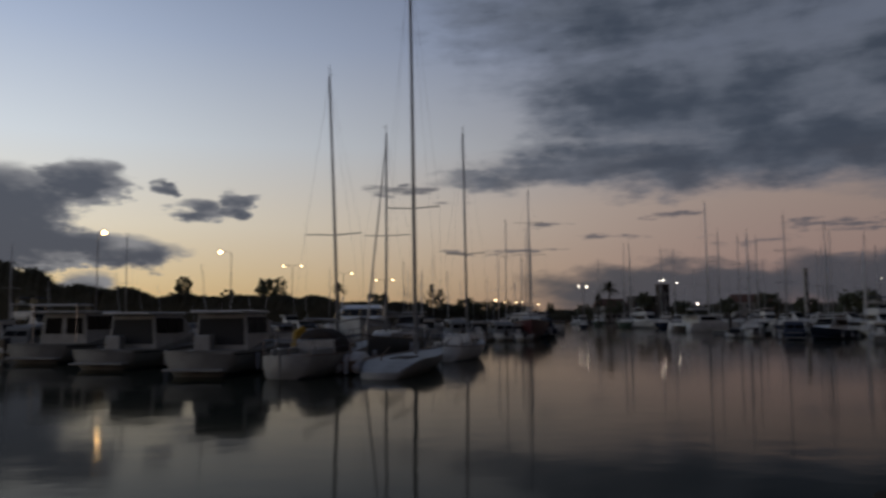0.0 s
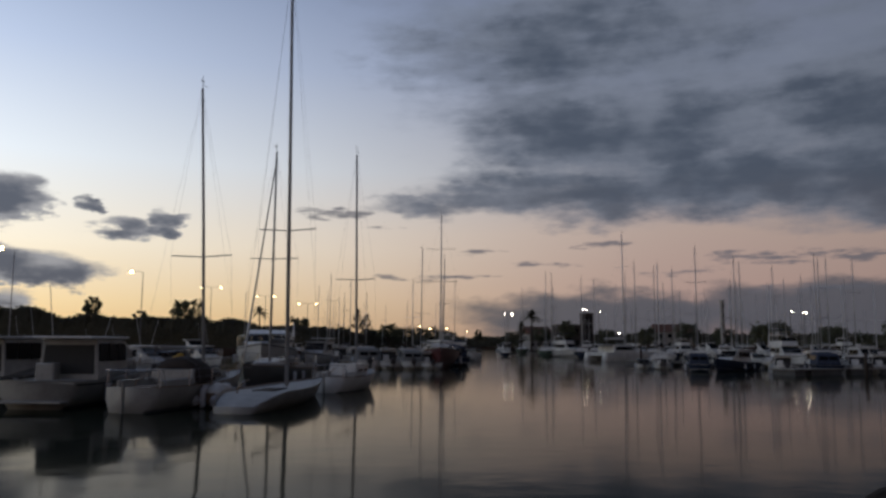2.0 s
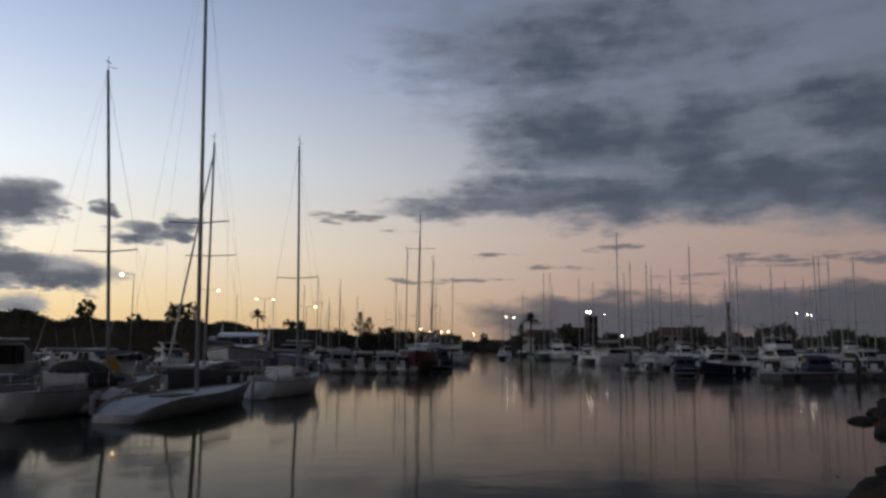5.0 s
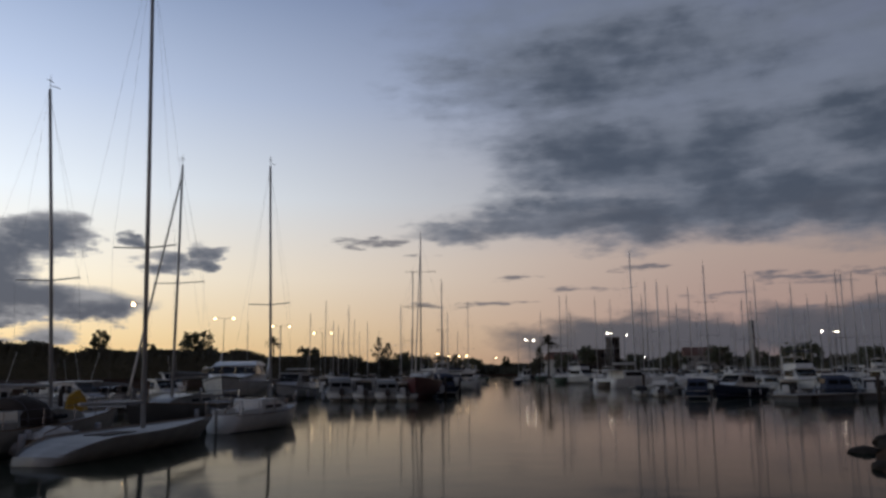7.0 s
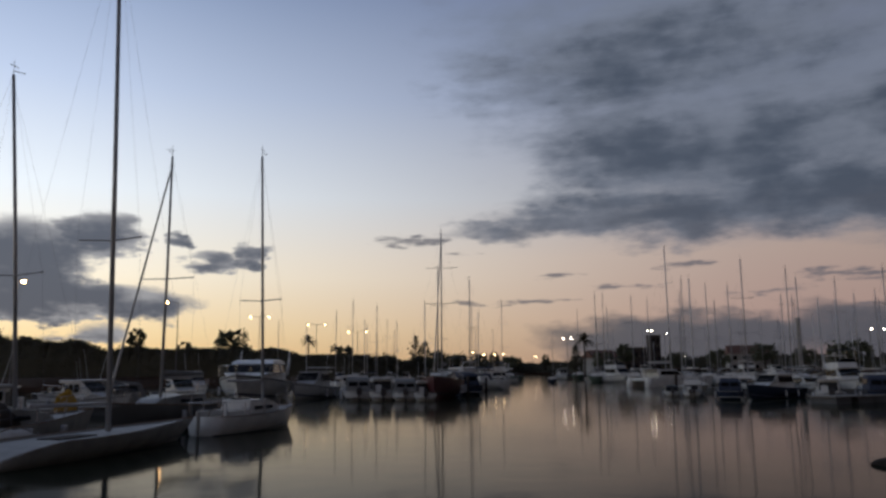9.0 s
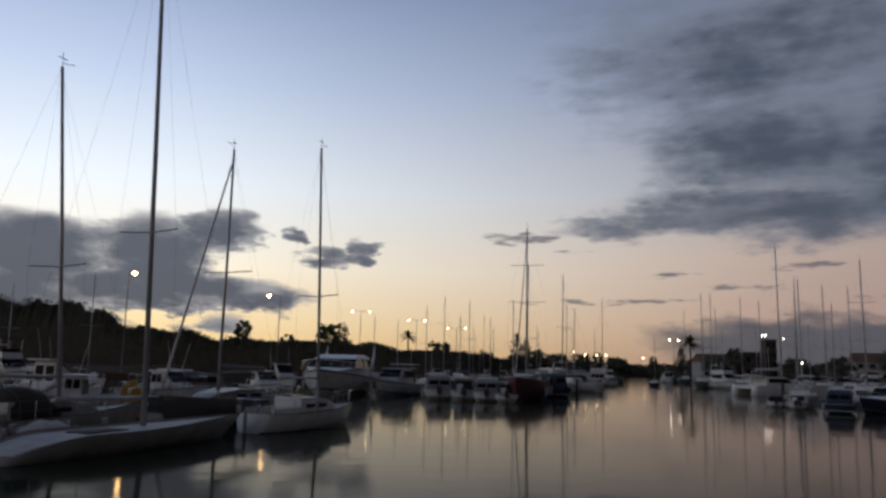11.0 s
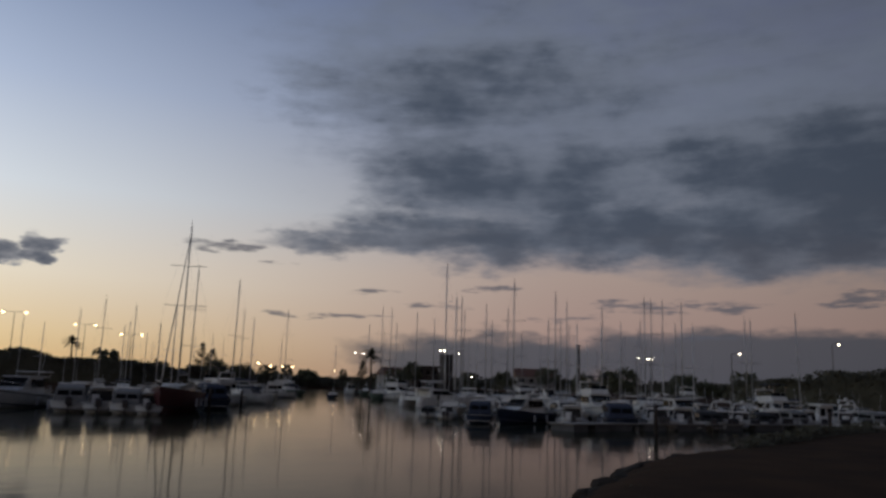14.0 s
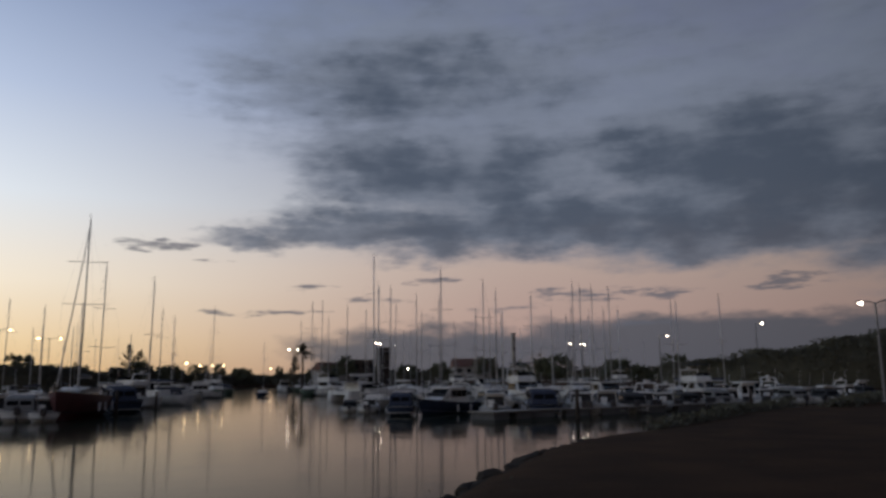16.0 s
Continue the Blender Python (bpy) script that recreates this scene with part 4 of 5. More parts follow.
SHORE = [(-60, -24), (-30, -10), (-12, -0.5), (-4, 4.2), (2, 7.8), (6.0, 10.0), (9.4, 12.2), (10.7, 13.2), (12.7, 14.8), (14.2, 15.9), (15.4, 16.7), (17.5, 18.6), (19.6, 21.8), (21.3, 24.7), (23.2, 27.3), (24.2, 28.6), (25.1, 29.8), (26.9, 31.8), (28.5, 33.9), (30.0, 35.5), (32.6, 37.5), (35.5, 39.1), (38.2, 40.6), (43.0, 43.9), (48.4, 48.1), (55, 51.8), (68, 59.2), (85, 69.2), (104, 79), (130, 91), (170, 108)]


def dense(line, step):
    out = []
    for (xa, ya), (xb, yb) in zip(line, line[1:]):
        n = max(1, int(math.hypot(xb - xa, yb - ya) / step))
        out += [(xa + (xb - xa) * k / n, ya + (yb - ya) * k / n) for k in range(n)]
    return out + [line[-1]]


SHORE_FINE = dense(SHORE, 1.5)
rows = []
for i, (x, y) in enumerate(SHORE_FINE):
    xa, ya = SHORE_FINE[max(i - 1, 0)]
    xb, yb = SHORE_FINE[min(i + 1, len(SHORE_FINE) - 1)]
    d = Vector((xb - xa, yb - ya, 0)).normalized()
    n = Vector((d.y, -d.x, 0))
    row = []
    for off, z in ((-1.5, -0.8), (-0.2, -0.1), (0.5, 0.35), (1.3, 0.58), (2.5, 0.62), (5, 0.60), (9, 0.62), (16, 0.75), (30, 1.1), (80, 2.0), (400, 4.0), (2000, 6.0)):
        wob = 0.22 * noise.noise(Vector((x * 0.5, y * 0.5, off))) if off < 1 else 0.05 * noise.noise(Vector((x * 0.4 + n.x * off, y * 0.4 + n.y * off, 3)))
        if off > 10:
            p = Vector((x, y, 0)) + Vector((0.53, -0.85, 0)) * off
        else:
            p = Vector((x, y, 0)) + n * (off + wob)
        row.append((p.x, p.y, z + wob * 0.4))
    rows.append(row)
bank = strip_land("ground", "trodden brown earth bank along the water with sparse grass", rows, EARTH)

# far land: behind the left basin, at the channel's end and behind the right basin
FAR = [(-300, 60), (-160, 92), (-84, 108), (-46, 107), (-36, 116), (-30, 146), (0, 158), (12, 172), (22, 215), (34, 270), (52, 340), (70, 372), (96, 350), (110, 290), (136, 245), (152, 200), (146, 165), (118, 140), (99, 124), (84, 111), (81, 104), (88, 97), (106, 89), (135, 95), (220, 140), (400, 240)]
rows = []
pts = dense(FAR, 12)
for i, (x, y) in enumerate(pts):
    xa, ya = pts[max(i - 1, 0)]
    xb, yb = pts[min(i + 1, len(pts) - 1)]
    d = Vector((xb - xa, yb - ya, 0)).normalized()
    n = Vector((-d.y, d.x, 0))
    c = Vector((x, y, 0))
    rows.append([tuple(c + Vector((-n.x, -n.y, 0)) * 1.5 + Vector((0, 0, -0.5))), tuple(c + Vector((0, 0, 0.5))), tuple(c + n * 6 + Vector((0, 0, 1.0))),
                 tuple(c + Vector((x * 0.02, 30, 1.6))), (x * 1.6 + 20, 900, 5.0), (x * 4 + 20, 2400, 9.0)])
strip_land("ground_far", "dark low shore behind the moored boats", rows, EARTH)


def lumpy(seed, subdiv=2, rough=0.35):
    bm = bmesh.new()
    bmesh.ops.create_icosphere(bm, subdivisions=subdiv, radius=1.0)
    for v in bm.verts:
        p = v.co.copy()
        k = 1 + rough * noise.noise(p * 1.3 + Vector((seed * 7.1, 0, 0))) + rough * 0.5 * noise.noise(p * 3.1 + Vector((0, seed * 3.3, 0)))
        v.co = p * k
        v.co.z *= 0.72
    me = bpy.data.meshes.new("rock")
    bm.to_mesh(me)
    bm.free()
    me.materials.append(ROCK)
    return me


rock_meshes = [lumpy(s) for s in range(6)]
rr = random.Random(3)
near_shore = [p for p in dense(SHORE, 0.62) if -12 < p[0] < 62]
count = 0
for x, y in near_shore:
    for k in range(2 if 5 < x < 36 else 1):
        if count >= 290:
            break
        r = rr.uniform(0.20, 0.58) * (0.8 if k else 1.0) * 0.75
        o = new("rock", rock_meshes[rr.randrange(6)])
        ox, oy = rr.uniform(0.12 if x > 17 else -0.1, 1.1), rr.uniform(-0.3, 0.3)
        o.matrix_basis = pose(x + 0.53 * ox + 0.85 * oy, y - 0.85 * ox + 0.53 * oy, 0.04 + 0.26 * max(0, ox) + rr.uniform(-0.06, 0.06), rr.uniform(-25, 25), rr.uniform(-25, 25), rr.uniform(0, 360)) @ Matrix.Diagonal((r * rr.uniform(0.9, 1.4), r, r * rr.uniform(0.7, 1.0), 1))
        o.parent = bank
        count += 1
islet = new("boulder", rock_meshes[2])
islet.matrix_basis = pose(22.8, 27.3, 0.02, 4, 0, 0) @ Matrix.Diagonal((0.44, 0.36, 0.24, 1))
tagged(islet, "dark wet boulder standing just off the bank", "boulder")

# low grass on the bank
def grass():
    bm = bmesh.new()
    g = random.Random(11)
    for i in range(9000):
        x, y = SHORE_FINE[g.randrange(4, len(SHORE_FINE) - 12)]
        off = g.uniform(1.0, 3.2) + (g.random() ** 3) * 7
        cx, cy = x + 0.53 * off + g.uniform(-1, 1), y - 0.85 * off + g.uniform(-1, 1)
        if noise.noise(Vector((cx * 0.35, cy * 0.35, 0))) < 0.02:
            continue
        a, h = g.uniform(0, 6.28), g.uniform(0.0, 0.05)
        dx, dy = math.cos(a) * 0.02, math.sin(a) * 0.02
        lx, ly = g.uniform(-0.08, 0.08), g.uniform(-0.08, 0.08)
        bm.faces.new([bm.verts.new(p) for p in ((cx - dx, cy - dy, 0.57), (cx + dx, cy + dy, 0.57), (cx + lx, cy + ly, 0.6 + h))])
    return bm


tagged(make("grass", grass(), LEAF_DARK), "short dark grass tufts on the bank", "grass", kind="stuff")


# ---- pontoons and piles ----
def pontoon(name, label, line, width=1.6):
    root = thing(name, label, "pontoon")
    for (xa, ya), (xb, yb) in zip(line, line[1:]):
        L = math.hypot(xb - xa, yb - ya)
        m = pose(xa, ya, 0, 0, 0, heading(xb - xa, yb - ya))
        d = part("deck", block(0, L, -width / 2, width / 2, 0.42, 0.5, 0.0), PONTOON, root)
        d.matrix_basis = m
        n = max(2, int(L / 4))
        for k in range(n):
            f = part("float", block(L * (k + 0.1) / n, L * (k + 0.75) / n, -width / 2 + 0.12, width / 2 - 0.12, -0.2, 0.418), FLOAT, root)
            f.matrix_basis = m
    return root


pontoon("pontoon", "grey planked floating pontoon on dark floats", [(39, 90), (44, 78), (54, 71.5), (72, 73.8), (90, 82)])
pontoon("jetty", "low concrete jetty head with pale deck edge and dark skirt", [(38.5, 58.4), (42.5, 60.0)], 2.2)
pontoon("pontoon", "narrow planked pontoon running along the berths", [(42.5, 60.0), (48, 60.2), (56, 62.2), (66, 65)], 0.9)
pontoon("pontoon", "grey planked floating pontoon on dark floats", [(-34, 60), (-18, 55.5), (-4, 55.5)])
pontoon("pontoon", "grey planked floating pontoon on dark floats", [(4, 88), (11, 81), (16, 95), (25, 140), (36, 200)])
pile0 = thing("mooring_pile", "dark tarred timber mooring pile standing in the water", "pile", "mooring piles")
part("post", tube([(0, 0, -1), (0, 0, 1.2), (0.02, 0, 1.6)], 0.14, 10), PILE, pile0, smooth=True)
part("cap", tube([(0.02, 0, 1.6), (0.02, 0, 1.66), (0.02, 0, 1.75)], 0.15, 10, r1=0.05), PILE, pile0)
pile0.matrix_basis = pose(6.4, 78.5, 0)
for x, y in ((44.4, 56.6), (65.4, 64.0), (-9.2, 57), (-17, 57.5), (17.2, 80), (20.5, 94), (38.2, 84.0), (9, 77.5), (-25.5, 57.5)):
    copy_thing(pile0, pose(x, y, rr.uniform(-0.3, 0.2)))


# ---- inflatable dinghy between the two sloops ----
def inflatable(x, y, dx, dy):
    d = thing("inflatable_dinghy", "pale grey inflatable dinghy with a loose cover, tied between two yachts", "dinghy")
    side = [(-1.25, -0.40, 0.24), (-1.0, -0.40, 0.25), (0.4, -0.40, 0.27), (0.95, -0.30, 0.34), (1.2, 0.0, 0.40), (0.95, 0.30, 0.34), (0.4, 0.40, 0.27), (-1.0, 0.40, 0.25), (-1.25, 0.40, 0.24)]
    part("tube", tube(side, 0.20, 10), FENDER, d, smooth=True)
    part("floor", block(-1.1, 0.8, -0.3, 0.3, 0.06, 0.10), RUBBER, d)
    part("transom", block(-1.1, -1.05, -0.3, 0.3, 0.08, 0.5, 0.01), TEAK, d)
    rings = []
    for i in range(9):
        f = i / 8
        h, w = 0.16 + 0.24 * math.sin(math.pi * f) * (1 + 0.25 * math.sin(f * 19)), 0.46 - 0.2 * f * f
        rings.append([(-0.95 + 1.9 * f, w * math.cos(k * math.pi / 6), 0.42 + h * math.sin(k * math.pi / 6)) for k in range(7)])
    part("cover", ringed(bmesh.new(), rings), SAILCLOTH, d, "loose pale cover", smooth=True)
    add_fender(d, -1.32, 0.0, 0.35)
    return put(d, x, y, dx, dy)


inflatable(-0.62, 32.3, 0.29, 0.957)


# ---- dinghy under a yellow cover ----
yc = tagged(make("covered_dinghy", lofted([(-0.5, 0.5, 0.42), (-0.42, 1.9, 0.3), (0.1, 2.25, 0.22), (0.46, 1.7, 0.3), (0.5, 0.5, 0.42)], 0.12), CANVAS_YELLOW), "small moored dinghy wrapped in a tall yellow canvas cover", "dinghy")
yc.matrix_basis = pose(-4.1, 44.6, -0.5, 0, 0, 20)


# ---- street lamps ----
def street_lamp(x, y, h, mat, heads=2, rz=0.0, size=0.34, arm=1.1, label="tall galvanised street lamp with two lit lanterns"):
    lamp = thing("street_lamp", label, "street lamp", "street lamps")
    part("pole", tube([(0, 0, -1), (0, 0, h * 0.5), (0, 0, h)], 0.11, 8, r1=0.06), POLE, lamp)
    part("base_plate", block(-0.22, 0.22, -0.22, 0.22, -0.02, 0.05), POLE, lamp)
    for s in ((-1, 1) if heads == 2 else (1,)):
        part("arm", tube([(0, 0, h - 0.05), (s * arm * 0.6, 0, h + 0.12), (s * arm, 0, h + 0.12)], 0.045, 6), POLE, lamp)
        hd = part("lantern", lofted([(s * arm - 0.1, h + 0.08, 0.12), (s * arm - 0.1, h + 0.2, 0.1), (s * (arm + 0.55), h + 0.18, 0.1), (s * (arm + 0.55), h + 0.08, 0.12)]), POLE, lamp)
        b = bmesh.new()
        bmesh.ops.create_uvsphere(b, u_segments=10, v_segments=6, radius=size, matrix=Matrix.Translation((s * (arm + 0.25), 0, h + 0.08 - size * 0.5)) @ Matrix.Diagonal((1, 1, 0.7, 1)))
        part("lamp_glass", b, mat, hd, "glowing lamp glass", smooth=True)
    lamp.matrix_basis = pose(x, y, 0.8, 0, 0, rz)
    return lamp


street_lamp(-40.5, 115.1, 14.0, SODIUM, 1, 20, 0.30, 0.5, "tall galvanised street lamp with one lit lantern")
street_lamp(-28.1, 147.8, 13.9, SODIUM, 1, 180, 0.27, 1.8, "tall galvanised street lamp with one lit lantern")
street_lamp(-23.1, 201.0, 15.0, SODIUM_DIM, 2, 0, 0.27, 2.0)
street_lamp(-11.0, 219.0, 14.1, SODIUM_DIM, 2, 0, 0.27, 2.0)
street_lamp(0.5, 209.3, 11.7, SODIUM_DIM, 2, 0, 0.27, 2.0)
street_lamp(29.2, 206, 6.1, SODIUM_DIM, 1, 0, 0.28, 0.6)
street_lamp(35.0, 212, 5.6, SODIUM_DIM, 2, 0, 0.26, 1.2)
street_lamp(39.6, 225, 5.9, SODIUM_DIM, 1, 0, 0.26, 0.6)
street_lamp(58.6, 224.4, 10.2, WHITE_LED, 2, 0, 0.187, 0.9)
street_lamp(84.8, 231.6, 12.4, WHITE_LED, 2, 20, 0.203, 0.45)
street_lamp(89.4, 232, 11.7, WHITE_LED, 1, 0, 0.140, 0.5)
street_lamp(82.4, 200, 4.6, WHITE_LED, 1, 0, 0.187, 0.4)
street_lamp(101.4, 146.9, 8.4, WHITE_LED, 2, 20, 0.140, 0.3)
street_lamp(99.2, 148.4, 8.6, WHITE_LED, 1, 20, 0.125, 0.3)
street_lamp(88.0, 105.0, 7.6, WHITE_LED, 1, 0, 0.10)
street_lamp(110.5, 109.8, 10.2, WHITE_LED, 1, 0, 0.13)
street_lamp(83.5, 420.5, 8.6, SODIUM_DIM, 1, 0, 0.4)
street_lamp(65.0, 51.4, 6.6, WHITE_LED, 2, -51, 0.133, 0.63)


# ---- trees ----
def leaf_crown(rad, tall, clumps, leaves, seed, leaf=0.28, flat=1.0):
    g = random.Random(seed)
    bm = bmesh.new()
    for c in range(clumps):
        a, e, q = g.uniform(0, 6.283), g.uniform(-0.5, 1.0), g.random() ** 0.45
        cen = Vector((math.cos(a) * rad * q * math.sqrt(max(0.1, 1 - e * e * 0.7)), math.sin(a) * rad * q * math.sqrt(max(0.1, 1 - e * e * 0.7)), tall * 0.5 * e * flat))
        cr = rad * g.uniform(0.2, 0.42)
        for k in range(leaves):
            d = Vector((g.gauss(0, 1), g.gauss(0, 1), g.gauss(0, 0.8)))
            p = cen + d.normalized() * cr * g.random() ** 0.4
            t1 = Vector((g.gauss(0, 1), g.gauss(0, 1), g.gauss(0, 1))).normalized()
            t2 = t1.cross(Vector((g.gauss(0, 1), g.gauss(0, 1), g.gauss(0, 1)))).normalized()
            s = leaf * g.uniform(0.6, 1.4)
            bm.faces.new([bm.verts.new(p + v) for v in (t1 * s, t2 * s * 0.55, -t1 * s, -t2 * s * 0.55)])
    return bm


def tree(seed, trunk, rad, tall, label):
    t = thing("tree", label, "tree", "shore trees")
    g = random.Random(seed)
    b = tube([(0, 0, -0.4), (0.08, 0.05, trunk * 0.5), (g.uniform(-0.3, 0.3), g.uniform(-0.3, 0.3), trunk + tall * 0.35)], 0.22, 7, r1=0.06)
    for k in range(6):
        a = k * 1.05 + g.uniform(-0.3, 0.3)
        z = trunk * g.uniform(0.7, 1.1)
        tube([(0.05, 0.03, z), (math.cos(a) * rad * 0.4, math.sin(a) * rad * 0.4, z + tall * 0.22), (math.cos(a) * rad * 0.75, math.sin(a) * rad * 0.75, z + tall * 0.38)], 0.09, 5, b, 0.02)
    part("trunk", b, BARK, t)
    c = part("crown", leaf_crown(rad, tall, 22, 60, seed), LEAF, t)
    c.location = (0, 0, trunk + tall * 0.42)
    return t


def casuarina(seed, h, label):
    """Feathery upright tree: a leader with thin rising limbs, each hung with fine sprays."""
    t = thing("tree", label, "tree", "shore trees")
    g = random.Random(seed)
    b = tube([(0, 0, -0.4), (0.1, 0, h * 0.5), (0.0, 0.1, h)], 0.2, 7, r1=0.03)
    lv = bmesh.new()
    for k in range(34):
        f = g.uniform(0.12, 0.97)
        a, ln = k * 2.4 + g.uniform(-0.4, 0.4), (1.05 - f) * h * g.uniform(0.22, 0.40) + 0.2
        z0 = h * f
        tip = Vector((math.cos(a) * ln, math.sin(a) * ln, z0 + ln * g.uniform(0.5, 1.1)))
        tube([(0.05, 0.05, z0), tip], 0.035, 4, b, 0.01)
        for i in range(34):
            q = Vector((0.05, 0.05, z0)).lerp(tip, g.random() ** 0.6) + Vector((g.gauss(0, 0.16), g.gauss(0, 0.16), g.gauss(0, 0.16)))
            d = Vector((math.cos(a) * 0.3 + g.gauss(0, 0.3), math.sin(a) * 0.3 + g.gauss(0, 0.3), g.uniform(-0.2, 1.0))).normalized() * g.uniform(0.25, 0.6)
            s = d.cross(Vector((g.gauss(0, 1), g.gauss(0, 1), g.gauss(0, 1)))).normalized() * 0.07
            lv.faces.new([lv.verts.new(v) for v in (q - s, q + s, q + d)])
    part("trunk", b, BARK, t)
    part("crown", lv, LEAF_DARK, t)
    return t


def palm(x, y, h):
    t = thing("palm_tree", "dark palm tree with drooping fronds on the far shore", "palm tree")
    part("trunk", tube([(0, 0, -0.5), (0.15, 0, h * 0.5), (0.05, 0, h)], 0.22, 8, r1=0.17), BARK, t)
    g = random.Random(5)
    for k in range(40):
        a, up, R = k * 2.4, g.uniform(-0.25, 1.35), g.uniform(1.9, 2.5)
        bm = bmesh.new()

        def at(f):
            return Vector((math.cos(a) * math.cos(up) * R * f, math.sin(a) * math.cos(up) * R * f, math.sin(up) * R * f - 0.9 * f * f))

        tube([at(0.0), at(0.5), at(1.0)], 0.03, 4, bm, 0.01)
        across = Vector((-math.sin(a), math.cos(a), 0))
        for i in range(16):
            f = 0.12 + 0.88 * i / 15
            fw = (at(min(1.0, f + 0.05)) - at(f - 0.05)).normalized()
            for s in (-1, 1):
                tip = at(f) + across * s * 0.62 * (1.1 - 0.7 * f) + fw * 0.35 + Vector((0, 0, -0.16))
                bm.faces.new([bm.verts.new(v) for v in (at(f) - fw * 0.06, at(f) + fw * 0.06, tip)])
        fr = part("frond", bm, LEAF_DARK, t)
        fr.location = (0.05, 0, h)
    t.matrix_basis = pose(x, y, 1.2)
    return t


trees = [tree(1, 2.2, 2.6, 4.2, "broad dark broadleaf tree on the shore"), tree(2, 3.2, 1.9, 4.6, "upright dark tree on the shore"), tree(3, 1.6, 3.2, 3.6, "low spreading dark tree on the shore"), casuarina(4, 7.5, "slender feathery dark tree on the shore")]
spots_ = []
tr = random.Random(21)
for t_, x, y, z, s in ((0, -25.2, 179.5, 4.2, 1.15), (2, -22.7, 178.4, 3.0, 0.9), (1, -42.5, 169.9, 4.6, 0.9), (3, 17.2, 273.3, 4.0, 1.3), (3, 20.2, 275.2, 3.0, 1.2), (0, -1.3, 175.6, 1.5, 1.0), (2, 8, 178.3, 1, 0.9), (1, -34.1, 174.7, 2.0, 0.9), (1, -56.7, 173.5, 2, 1.0), (2, -15.6, 176.1, 2.2, 0.9), (0, 19.5, 183, 1, 0.9), (2, 26.5, 208.4, 1, 1.0),
                         (0, 36.2, 249, 1, 1), (1, 45.7, 284.6, 1, 1), (2, 59.8, 335.3, 1, 1.2), (0, 62, 365, 1, 1.2), (1, 80, 370, 1, 1.1), (0, 92, 352, 1, 1.1), (3, 50, 178, 0.6, 0.9), (0, 104, 300, 1, 1.2), (2, 112, 285, 1, 1.3), (0, 72, 236, 0.4, 1.1),
                         (1, 62, 180, 0.4, 1.0), (0, 98, 214, 0.4, 1.1), (0, 118, 160, 0.5, 0.95), (2, 123, 158, 0.5, 0.9), (1, 141, 118, 1, 1.05), (0, 140, 128, 1, 0.9), (2, 146, 112, 1, 0.9), (0, 152, 112, 1.2, 1.1), (2, 158, 112, 1.5, 1.2), (0, 136, 140, 1, 0.9), (2, 142, 156, 1, 1.1),
                         (0, 150, 180, 1, 1.2), (2, 150, 205, 1, 1.3), (0, 128, 250, 1, 1.4), (2, 136, 240, 1, 1.3), (2, 98, 156, 0.6, 1.15), (0, 102, 158, 0.6, 1.1)):
    src = trees[t_]
    m = pose(x, y, z, 0, 0, tr.uniform(0, 360)) @ Matrix.Scale(s, 4)
    if src not in spots_:
        spots_.append(src)
        src.matrix_basis = m
    else:
        scaled_copy(src, m)
palm(-11.5, 204.6, 8.8)
palm(49.6, 168, 7.2)


def hedge(name, label, line, step, seed, per=90, leaf=0.42):
    """Thicket along a line of x, y, height, depth."""
    g = random.Random(seed)
    bm = bmesh.new()
    ridge = []
    for (xa, ya, ha, wa), (xb, yb, hb_, wb_) in zip(line, line[1:]):
        L = math.hypot(xb - xa, yb - ya)
        for i in range(int(L / step)):
            f = (i + 0.3 + 0.4 * g.random()) * step / L
            h, w = ha + (hb_ - ha) * f, wa + (wb_ - wa) * f
            x, y = xa + (xb - xa) * f, ya + (yb - ya) * f
            h *= 0.98 + 0.22 * noise.noise(Vector((x * 0.16, y * 0.16, seed))) + g.uniform(-0.03, 0.03)
            for k in range(per):
                q = g.random()
                p = Vector((x + g.gauss(0, step * 0.5), y + g.random() * w, h * (1 - q * q * 0.97) + 0.1))
                t1 = Vector((g.gauss(0, 1), g.gauss(0, 1), g.gauss(0, 1))).normalized()
                t2 = t1.cross(Vector((g.gauss(0, 1), g.gauss(0, 1), g.gauss(0, 1)))).normalized()
                s = leaf * g.uniform(0.5, 1.5)
                bm.faces.new([bm.verts.new(p + v) for v in (t1 * s, t2 * s * 0.6, -t1 * s, -t2 * s * 0.6)])
            # added opaque sheet closes the gaps inside the thicket, one unbroken uneven ridge
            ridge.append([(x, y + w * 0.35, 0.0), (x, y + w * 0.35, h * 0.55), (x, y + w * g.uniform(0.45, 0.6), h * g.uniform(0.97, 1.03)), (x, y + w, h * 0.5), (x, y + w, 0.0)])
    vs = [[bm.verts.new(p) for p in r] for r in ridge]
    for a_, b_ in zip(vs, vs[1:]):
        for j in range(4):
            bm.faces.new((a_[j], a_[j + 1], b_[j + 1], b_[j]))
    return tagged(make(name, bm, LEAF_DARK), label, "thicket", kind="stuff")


hedge("thicket", "dense dark thicket rising to a wooded slope behind the basin", [(-190, 150, 19, 8), (-102, 162, 16.2, 8), (-76, 162, 13.6, 8), (-66, 162, 10.6, 7), (-58, 162, 8.8, 7), (-50, 163, 7.9, 6), (-35, 163, 7.0, 6), (-15, 165, 7.0, 6), (2, 166, 5.5, 6), (14, 180, 4.8, 6), (22, 218, 5.2, 6), (34, 275, 6, 8)], 0.8, 2, 90, 0.26)
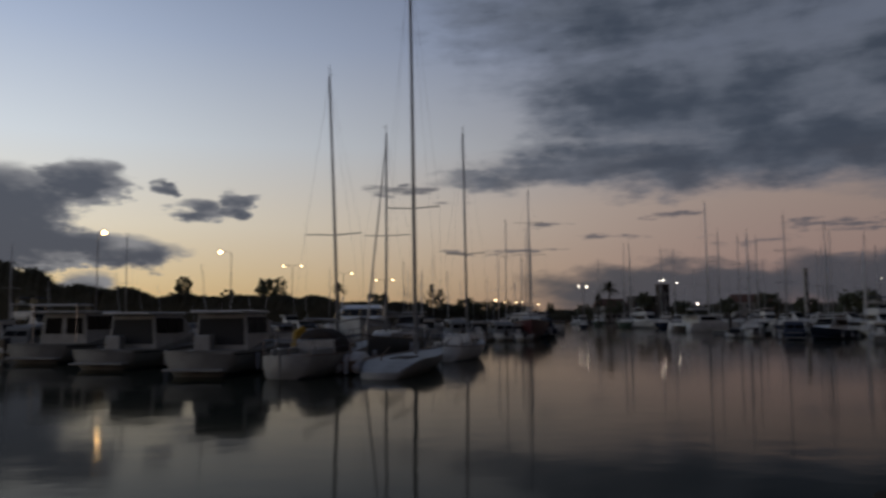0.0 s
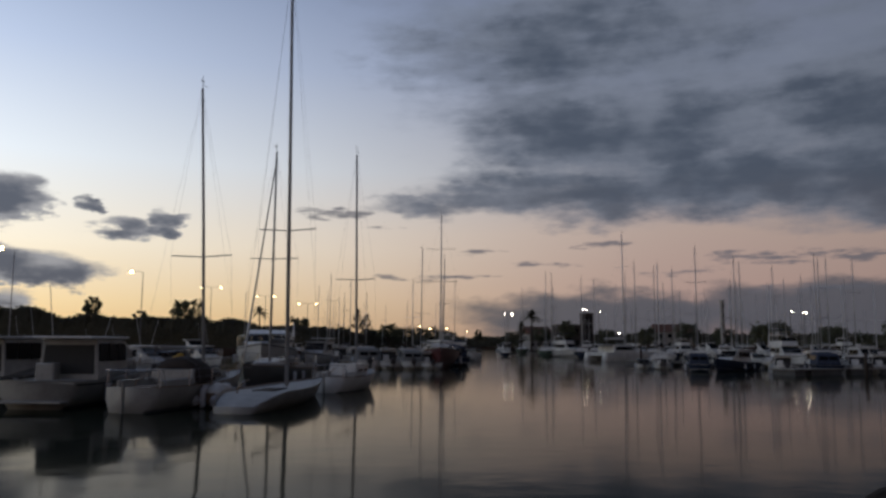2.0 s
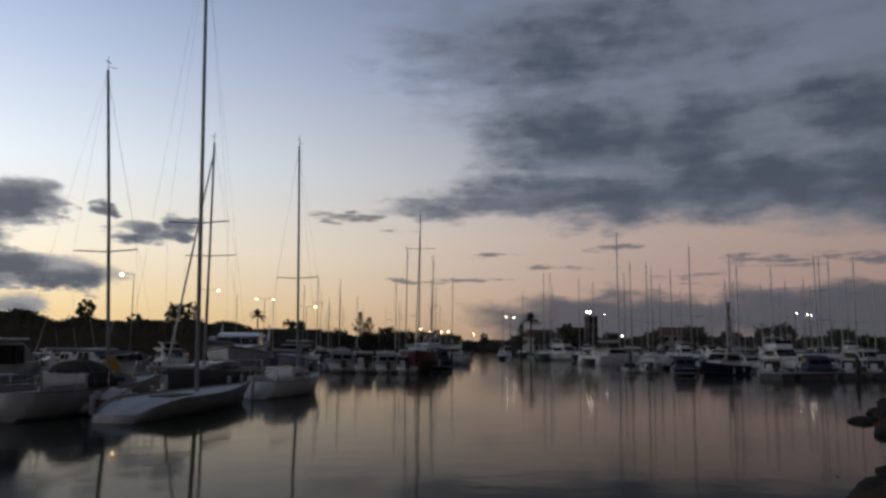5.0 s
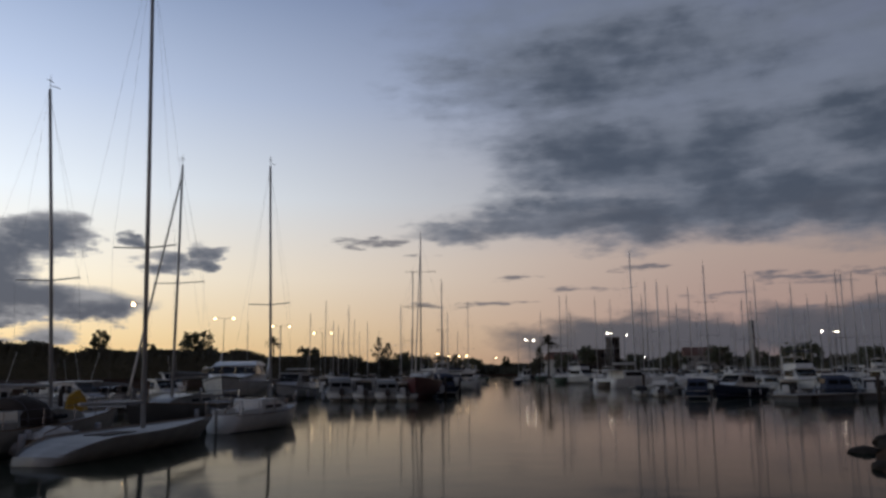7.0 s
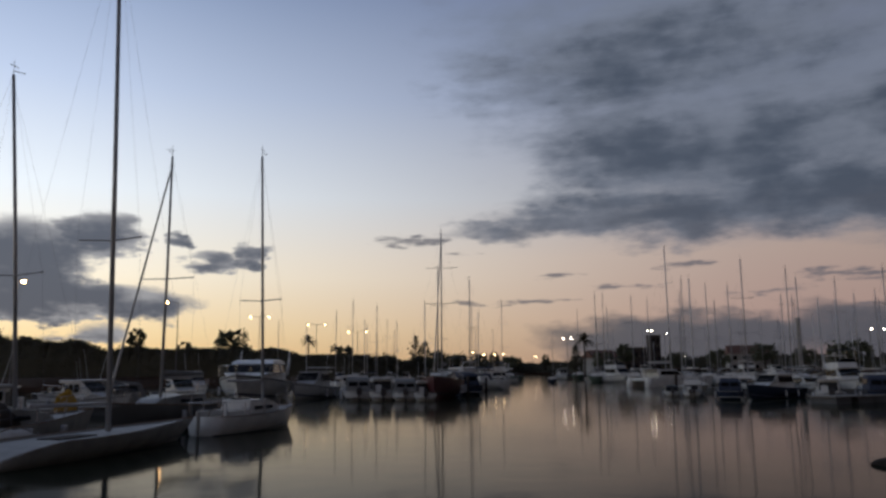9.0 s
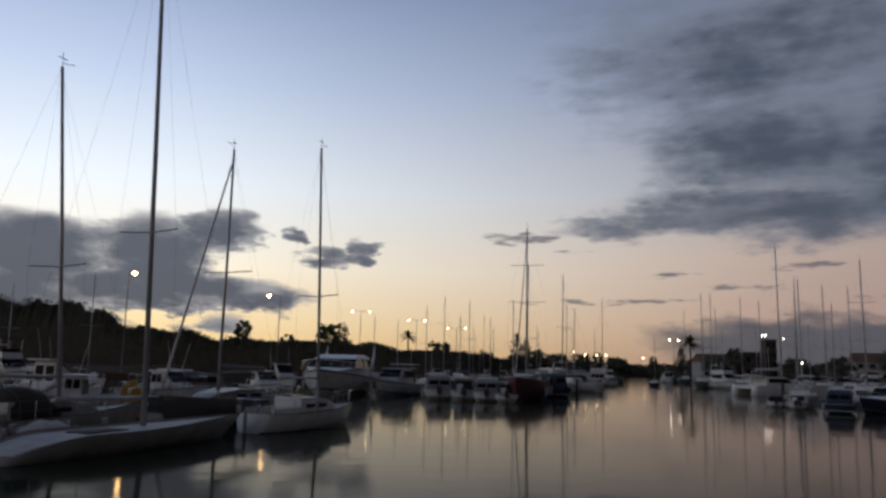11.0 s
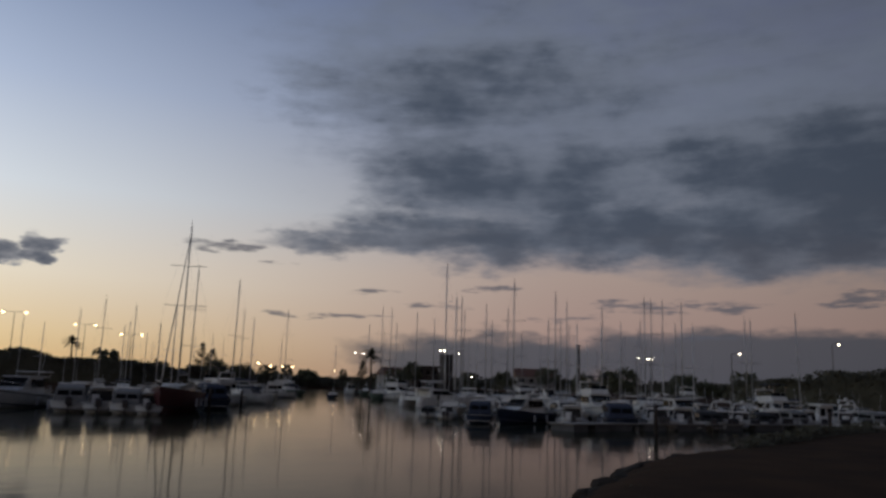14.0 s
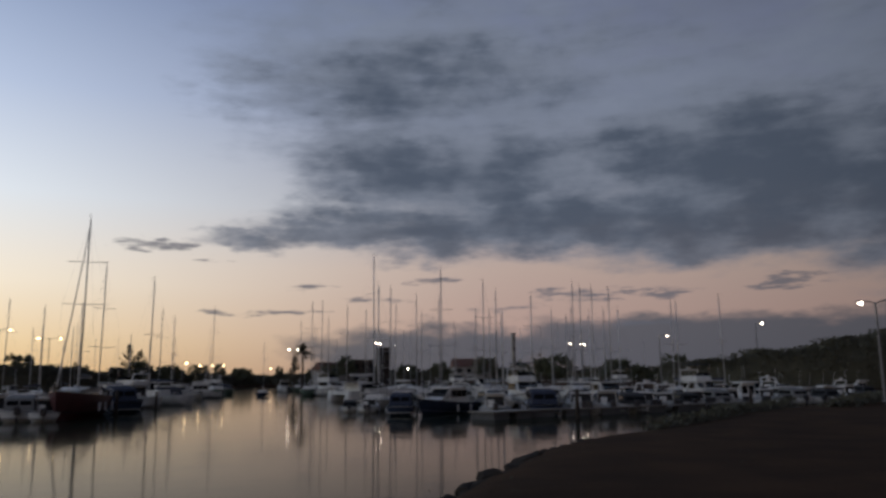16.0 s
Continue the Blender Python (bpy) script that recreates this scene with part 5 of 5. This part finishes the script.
hedge("thicket", "dark bushes at the channel's end", [(34, 275, 4.5, 8), (52, 345, 5.5, 10), (70, 376, 5.0, 10), (98, 354, 6, 10), (112, 292, 6, 10), (137, 248, 6, 8), (153, 202, 5.5, 8), (151, 162, 4.5, 8)], 3.0, 4, 60, 0.7)
hedge("thicket", "dark thicket along the right shore", [(148, 168, 4.5, 6), (124, 143, 4.6, 6), (107, 125, 4.6, 5), (98, 112, 4.6, 5), (101, 103, 5.6, 5), (108, 97, 7.4, 5), (116, 93, 8.6, 6), (128, 92, 9.6, 6), (150, 96, 11, 8), (230, 140, 14, 10)], 0.9, 6, 90, 0.27)
hedge("bushes", "low dark shrubs and weeds on the water's edge", [(36.0, 37.6, 0.66, 1.0), (40.0, 40.2, 0.85, 1.2), (43.0, 42.2, 0.78, 1.2), (47.0, 45.4, 0.95, 1.4), (51.0, 48.0, 0.85, 1.5), (58, 51.6, 1.1, 1.8)], 0.5, 12, 60, 0.08)
hedge("thicket", "low dark bushes along the bank's edge", [(58, 48.5, 0.9, 1.5), (72, 56, 1.2, 2), (92, 66, 1.3, 2), (112, 75, 1.6, 3), (135, 87, 2.2, 3)], 1.0, 9, 60, 0.16)


# ---- far buildings ----
TOWER = (113, 200, 13.4)
def house(name, label, x, y, w, d, h, rz, roof=True, storeys=2, cols=4, mat=PLASTER):
    hs_ = thing(name, label, "building")
    part("wall", block(-w / 2, w / 2, -d / 2, d / 2, -0.5, h), mat, hs_)
    if roof:
        r = bmesh.new()
        ringed(r, [[(-w / 2 - 0.4, -d / 2 - 0.4, h + 0.004), (-w / 2 - 0.4, d / 2 + 0.4, h + 0.004), (-w / 2 - 0.4, 0, h + d * 0.32)], [(w / 2 + 0.4, -d / 2 - 0.4, h + 0.004), (w / 2 + 0.4, d / 2 + 0.4, h + 0.004), (w / 2 + 0.4, 0, h + d * 0.32)]])
        part("roof", r, ROOF_TILE, hs_)
    else:
        part("parapet", block(-w / 2 - 0.1, w / 2 + 0.1, -d / 2 - 0.1, d / 2 + 0.1, h + 0.004, h + 0.5), mat, hs_)
    for s in range(storeys):
        for c in range(cols):
            cx = -w / 2 + w * (c + 0.5) / cols
            z = h * (s + 0.35) / storeys
            wn = part("window", block(cx - w / cols * 0.22, cx + w / cols * 0.22, -d / 2 - 0.03, -d / 2 + 0.03, z, z + h / storeys * 0.42), GLASS, hs_)
            part("sill", block(cx - w / cols * 0.26, cx + w / cols * 0.26, -d / 2 - 0.12, -d / 2 - 0.031, z - 0.1, z), mat, wn)
    hs_.matrix_basis = pose(x, y, 0.9, 0, 0, rz)
    return hs_


house("house", "pale gabled house behind the far moorings", 78, 262, 9, 8, 5.0, 12)
house("boathouse", "dark low boathouse behind the far moorings", 83.5, 246, 7.2, 6, 7.4, 8, roof=False, storeys=2, cols=3, mat=PILE)
house("tower", "slim tower standing behind the masts", TOWER[0], TOWER[1], 0.8, 0.8, TOWER[2], 8, roof=False, storeys=5, cols=1)
house("tower", "broad dark tower behind the far moorings", 92.0, 250, 3.2, 3.2, 11.4, 8, roof=False, storeys=4, cols=2, mat=PILE)
house("house", "pale gabled house on the far shore", 128, 262, 13, 9, 6.0, -14)
